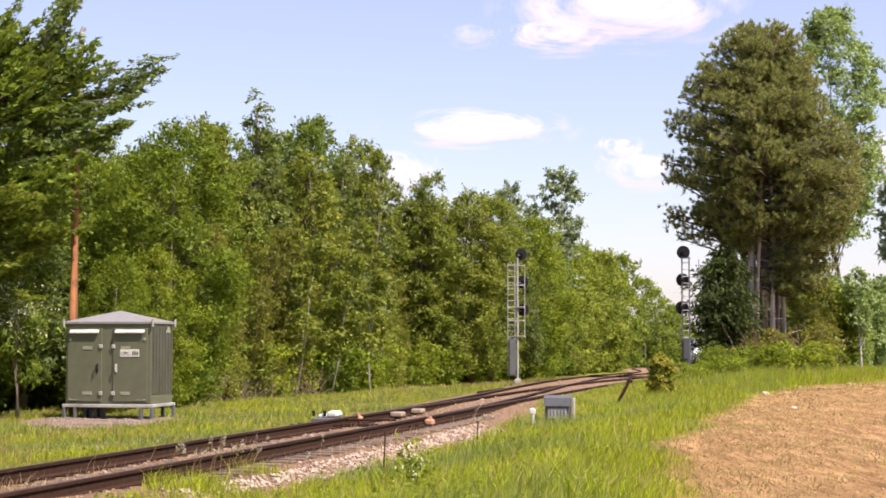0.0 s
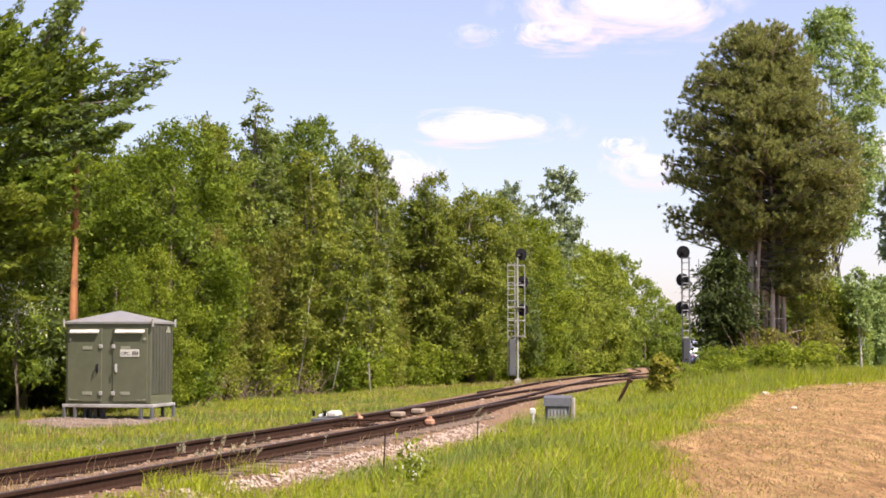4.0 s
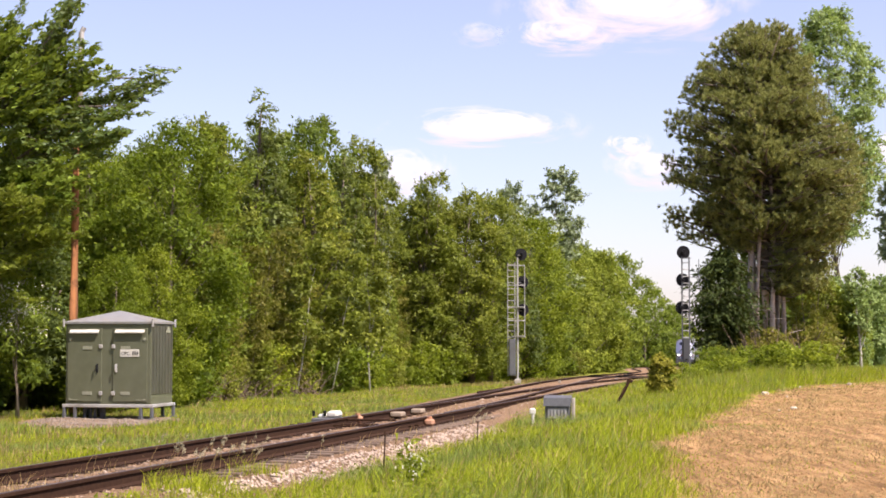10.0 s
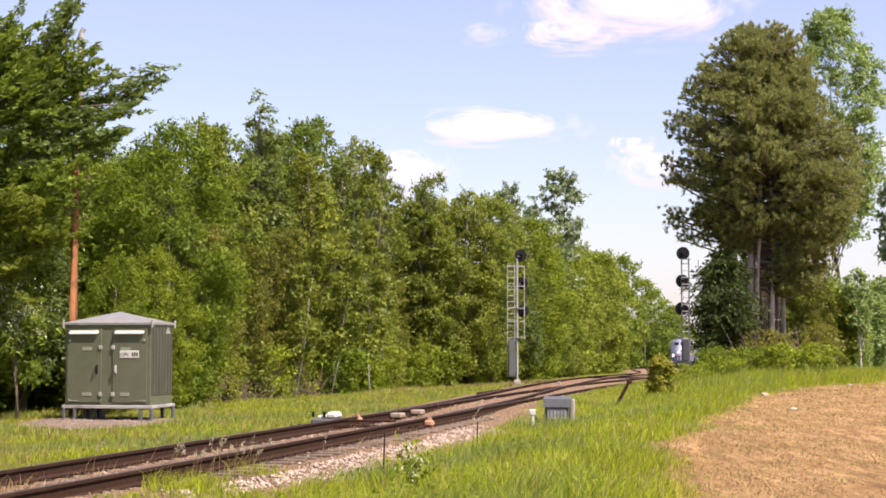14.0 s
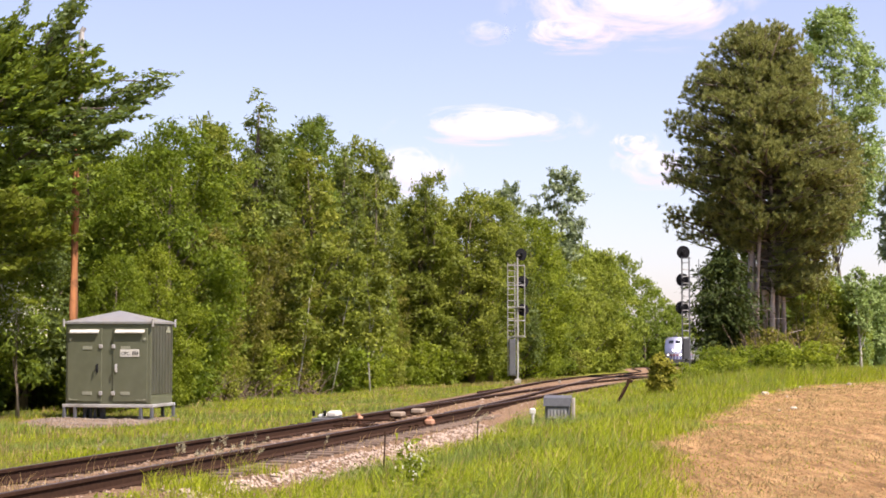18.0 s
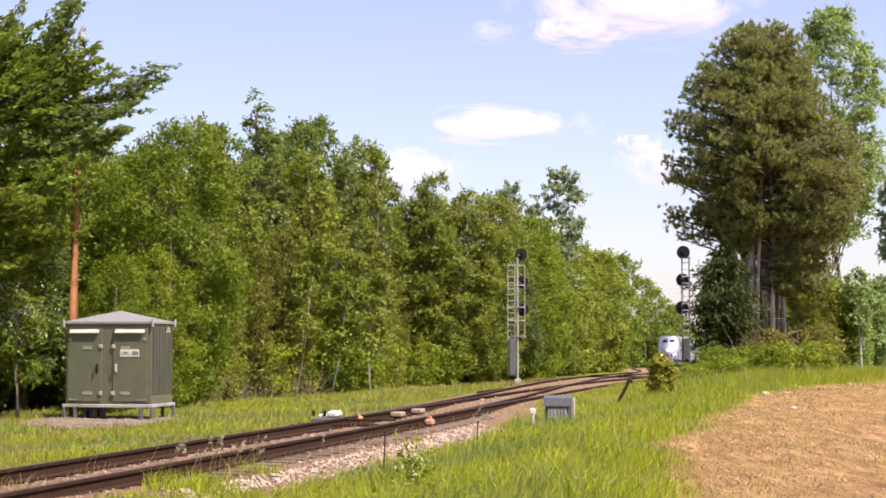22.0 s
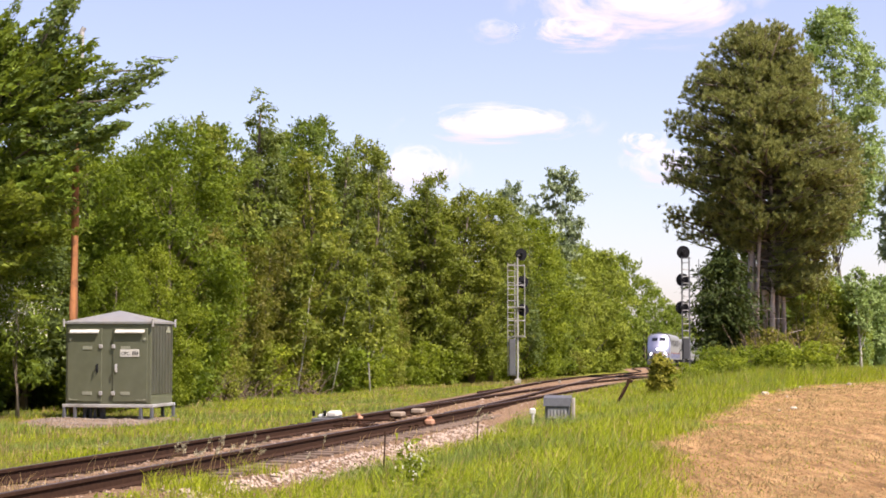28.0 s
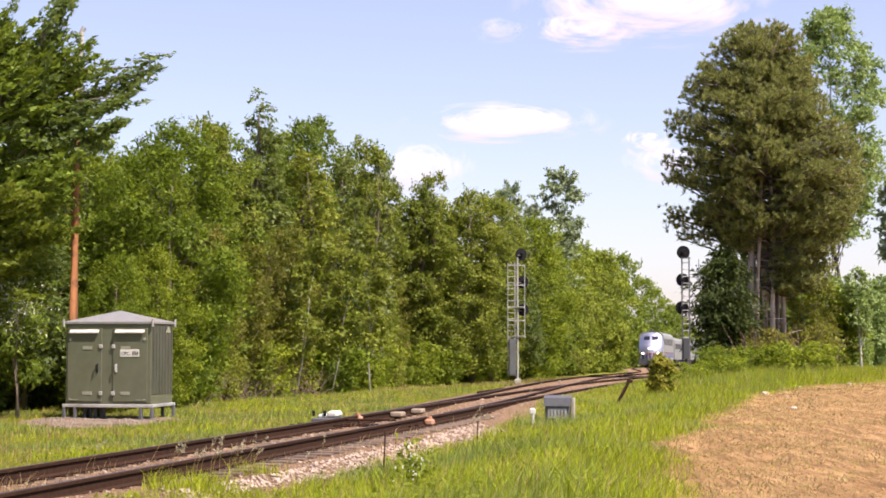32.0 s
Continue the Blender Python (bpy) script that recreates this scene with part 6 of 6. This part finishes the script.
    for sx in (-1, 1):
        bm = bmesh.new()
        box(bm, (sx * (W + 0.006), L / 2 + 1.2, 1.42), (0.012, L - 3.0, 0.62), 0.002)
        part("side_band", bm, TRAIN_BLUE, ob, "blue band along the side")
        bm = bmesh.new()
        box(bm, (sx * (W + 0.008), L / 2 + 1.2, 1.80), (0.012, L - 3.0, 0.09), 0.002)
        part("side_stripe", bm, TRAIN_RED, ob, "thin red stripe")
        bm = bmesh.new()
        box(bm, (sx * (W + 0.006), 2.85, 3.2), (0.02, 0.8, 0.62), 0.004)
        part("side_window", bm, WINDOW_DULL, ob)
        for k in range(6):
            bm = bmesh.new()
            box(bm, (sx * (W + 0.008), 5.0 + k * 2.5, 3.15), (0.02, 1.7, 0.8), 0.004)
            part("side_grille", bm, TRAIN_GREY, ob)
    for k in range(3):
        bm = bmesh.new()
        tube(bm, (0, 7 + k * 4.5, 4.34), (0, 7 + k * 4.5, 4.46), 0.7, seg=18)
        part("roof_fan", bm, TRAIN_GREY, ob)
    bm = bmesh.new()
    for k in range(3):
        tube(bm, (-0.2 + k * 0.2, 3.2, 4.45), (-0.2 + k * 0.2, 2.8, 4.50), 0.05, 0.09, seg=8)
    part("horn", bm, TRAIN_GREY, ob)
    bm = bmesh.new()
    box(bm, (0, L / 2, 0.62), (2.5, 5.4, 0.75), 0.1)
    part("fuel_tank", bm, TRAIN_GREY, ob)
    bogie(ob, 4.2)
    bogie(ob, L - 4.2)
    return ob


def coach():
    L = 25.6
    ob = root("passenger_coach", pose(0, 0, 0), "silver fluted passenger coach with a dark window band", "railway coach", "passenger coaches")
    w = 1.54
    pts = [(-w, 0.95), (-w, 3.3), (-w * 0.9, 3.72), (-w * 0.6, 3.98), (-w * 0.2, 4.06)]
    pts = pts + [(-a, b) for a, b in reversed(pts)]
    bm = bmesh.new()
    loft(bm, [[(a, y, b) for a, b in pts] for y in (0, L)])
    part("body", bm, TRAIN_SILVER, ob)
    for sx in (-1, 1):
        for k in range(11):
            bm = bmesh.new()
            box(bm, (sx * (w + 0.006), 2.8 + k * 2.0, 2.75), (0.02, 1.45, 0.72), 0.004)
            part("window", bm, WINDOW_DULL, ob)
        for zz in (1.15, 1.35, 1.55, 3.45):
            bm = bmesh.new()
            box(bm, (sx * (w + 0.006), L / 2, zz), (0.02, L - 0.4, 0.05), 0.006)
            part("flute", bm, TRAIN_SILVER, ob)
        bm = bmesh.new()
        box(bm, (sx * (w + 0.006), L / 2, 2.22), (0.012, L - 0.3, 0.10), 0.002)
        part("stripe", bm, TRAIN_BLUE, ob)
    bm = bmesh.new()
    box(bm, (0, -0.15, 2.3), (1.0, 0.35, 2.2), 0.05)
    part("gangway", bm, TRAIN_GREY, ob)
    bm = bmesh.new()
    box(bm, (0, L / 2, 0.72), (2.4, 9.0, 0.5), 0.05)
    part("underframe", bm, TRAIN_GREY, ob)
    bogie(ob, 3.2, 2.6)
    bogie(ob, L - 3.2, 2.6)
    return ob


LOCO = locomotive()
COACHES = [coach()]
COACHES.append(copy_thing(COACHES[0], pose(0, 0, 0)))
COACHES.append(copy_thing(COACHES[0], pose(0, 0, 0)))


# ---- clouds ----
def cloud(x, z, w, h, label, dense=1.0):
    y = 2400.0
    n = 24
    u, v = np.meshgrid(np.linspace(-0.5, 0.5, n), np.linspace(-0.5, 0.5, n))
    p = np.stack((u * w, -np.cos(u * 3.1) * np.cos(v * 3.1) * w * 0.1, v * h), -1).reshape(-1, 3)
    i = (np.arange(n - 1)[:, None] * n + np.arange(n - 1)[None]).reshape(-1, 1)
    ob = part_of("cloud", soup("cloud", p, quads=i + np.array((0, 1, n + 1, n))), CLOUD, smooth=True)
    ob.location = (x, y, z)
    ob.color = (1, 1, 1, dense)
    return tagged(ob, label, "cloud", "clouds", "structure")


CLOUDS = [
    cloud(255, 482, 420, 150, "large bright white cumulus cloud"),
    cloud(160, 440, 190, 75, "ragged white lower lobe of the large cloud"),
    cloud(43, 440, 90, 50, "small thin wisp of white cloud", 0.35),
    cloud(46, 306, 330, 84, "long flat white cloud low over the wood"),
    cloud(250, 278, 95, 55, "small white cloud above the signals"),
    cloud(285, 248, 170, 80, "faint white cloud low beside the pine", 0.6),
    cloud(-70, 245, 170, 120, "soft white cloud behind the treetops", 0.7),
    cloud(640, 270, 150, 130, "white cloud behind the far trees"),
]


# ---- all that moves ----
def train_place(y):
    """Pose of a vehicle of the train whose front is at y on the branch."""
    g = float(branch_x(y + 10) - branch_x(y)) / 10
    dz = float(rail_z(y + 10) - rail_z(y)) / 10
    return Matrix.Translation((float(branch_x(y)), y, float(rail_z(y)))) @ Matrix.Rotation(-math.atan(g), 4, "Z") @ Matrix.Rotation(math.atan(dz), 4, "X")


def motions():
    times = [0, 2, 4, 6, 8, 10, 12, 14, 16, 18, 20, 22, 24, 26, 28, 30, 32]
    for thing, back in [(LOCO, 0.0)] + [(c, 21.6 + 26.2 * k) for k, c in enumerate(COACHES)]:
        walk(thing, [(t, train_place(310.0 - 3.125 * t + back)) for t in times])
    for ob in CLOUDS:
        x, y, z = ob.location
        walk(ob, [(t, pose(x + 1.22 * t, y, z + 0.28 * t)) for t in (0, 8, 16, 24, 32)])
    rng = random.Random(3)
    for ob, amount in SWAYING:
        base = ob.matrix_basis.copy()
        rot, place = base.to_quaternion().to_matrix().to_4x4(), Matrix.Translation(base.translation)
        ph, sp = rng.uniform(0, 6), rng.uniform(0.9, 1.5)
        rows = []
        for k in range(33):
            gust = 0.6 * math.sin(sp * k + ph) + 0.4 * math.sin(2.3 * sp * k + 2 * ph)
            rows.append((k, place @ pose(0, 0, 0, 0.4 * amount * gust, amount * (gust + 0.4), 0) @ rot))
        walk(ob, rows)
    # the wind on the big tree's boughs: seconds, swing down in degrees
    gusts = [(0, -4), (1, -1), (2, 2), (3, 1), (4, -2), (5, 3), (6, 5), (7, 1), (8, 2), (9, 6), (10, 2), (11, -3), (12, 0), (13, 2), (14, 0),
             (16, 2), (17, -1), (18, 3), (19, 1), (20, -2), (21, 2), (22, 0), (23, 0), (24, -3), (25, 1), (26, 3), (27, 0), (28, -2), (29, 1), (30, -1), (31, 1), (32, -4)]
    for i, ob in enumerate(BOUGHS):
        at = Matrix.Translation(ob.matrix_basis.translation)
        s = (1.0, 0.9, 0.8, 0.6, 0.8, 0.5, 0.4, 0.4, 0.5, 0.7, 0.8, 0.8, 0.6, 0.4, 0.4)[i]
        walk(ob, [(t, at @ pose(0, 0, 0, 0.3 * g * s, g * s, -0.4 * g * s)) for t, g in gusts])


motions()
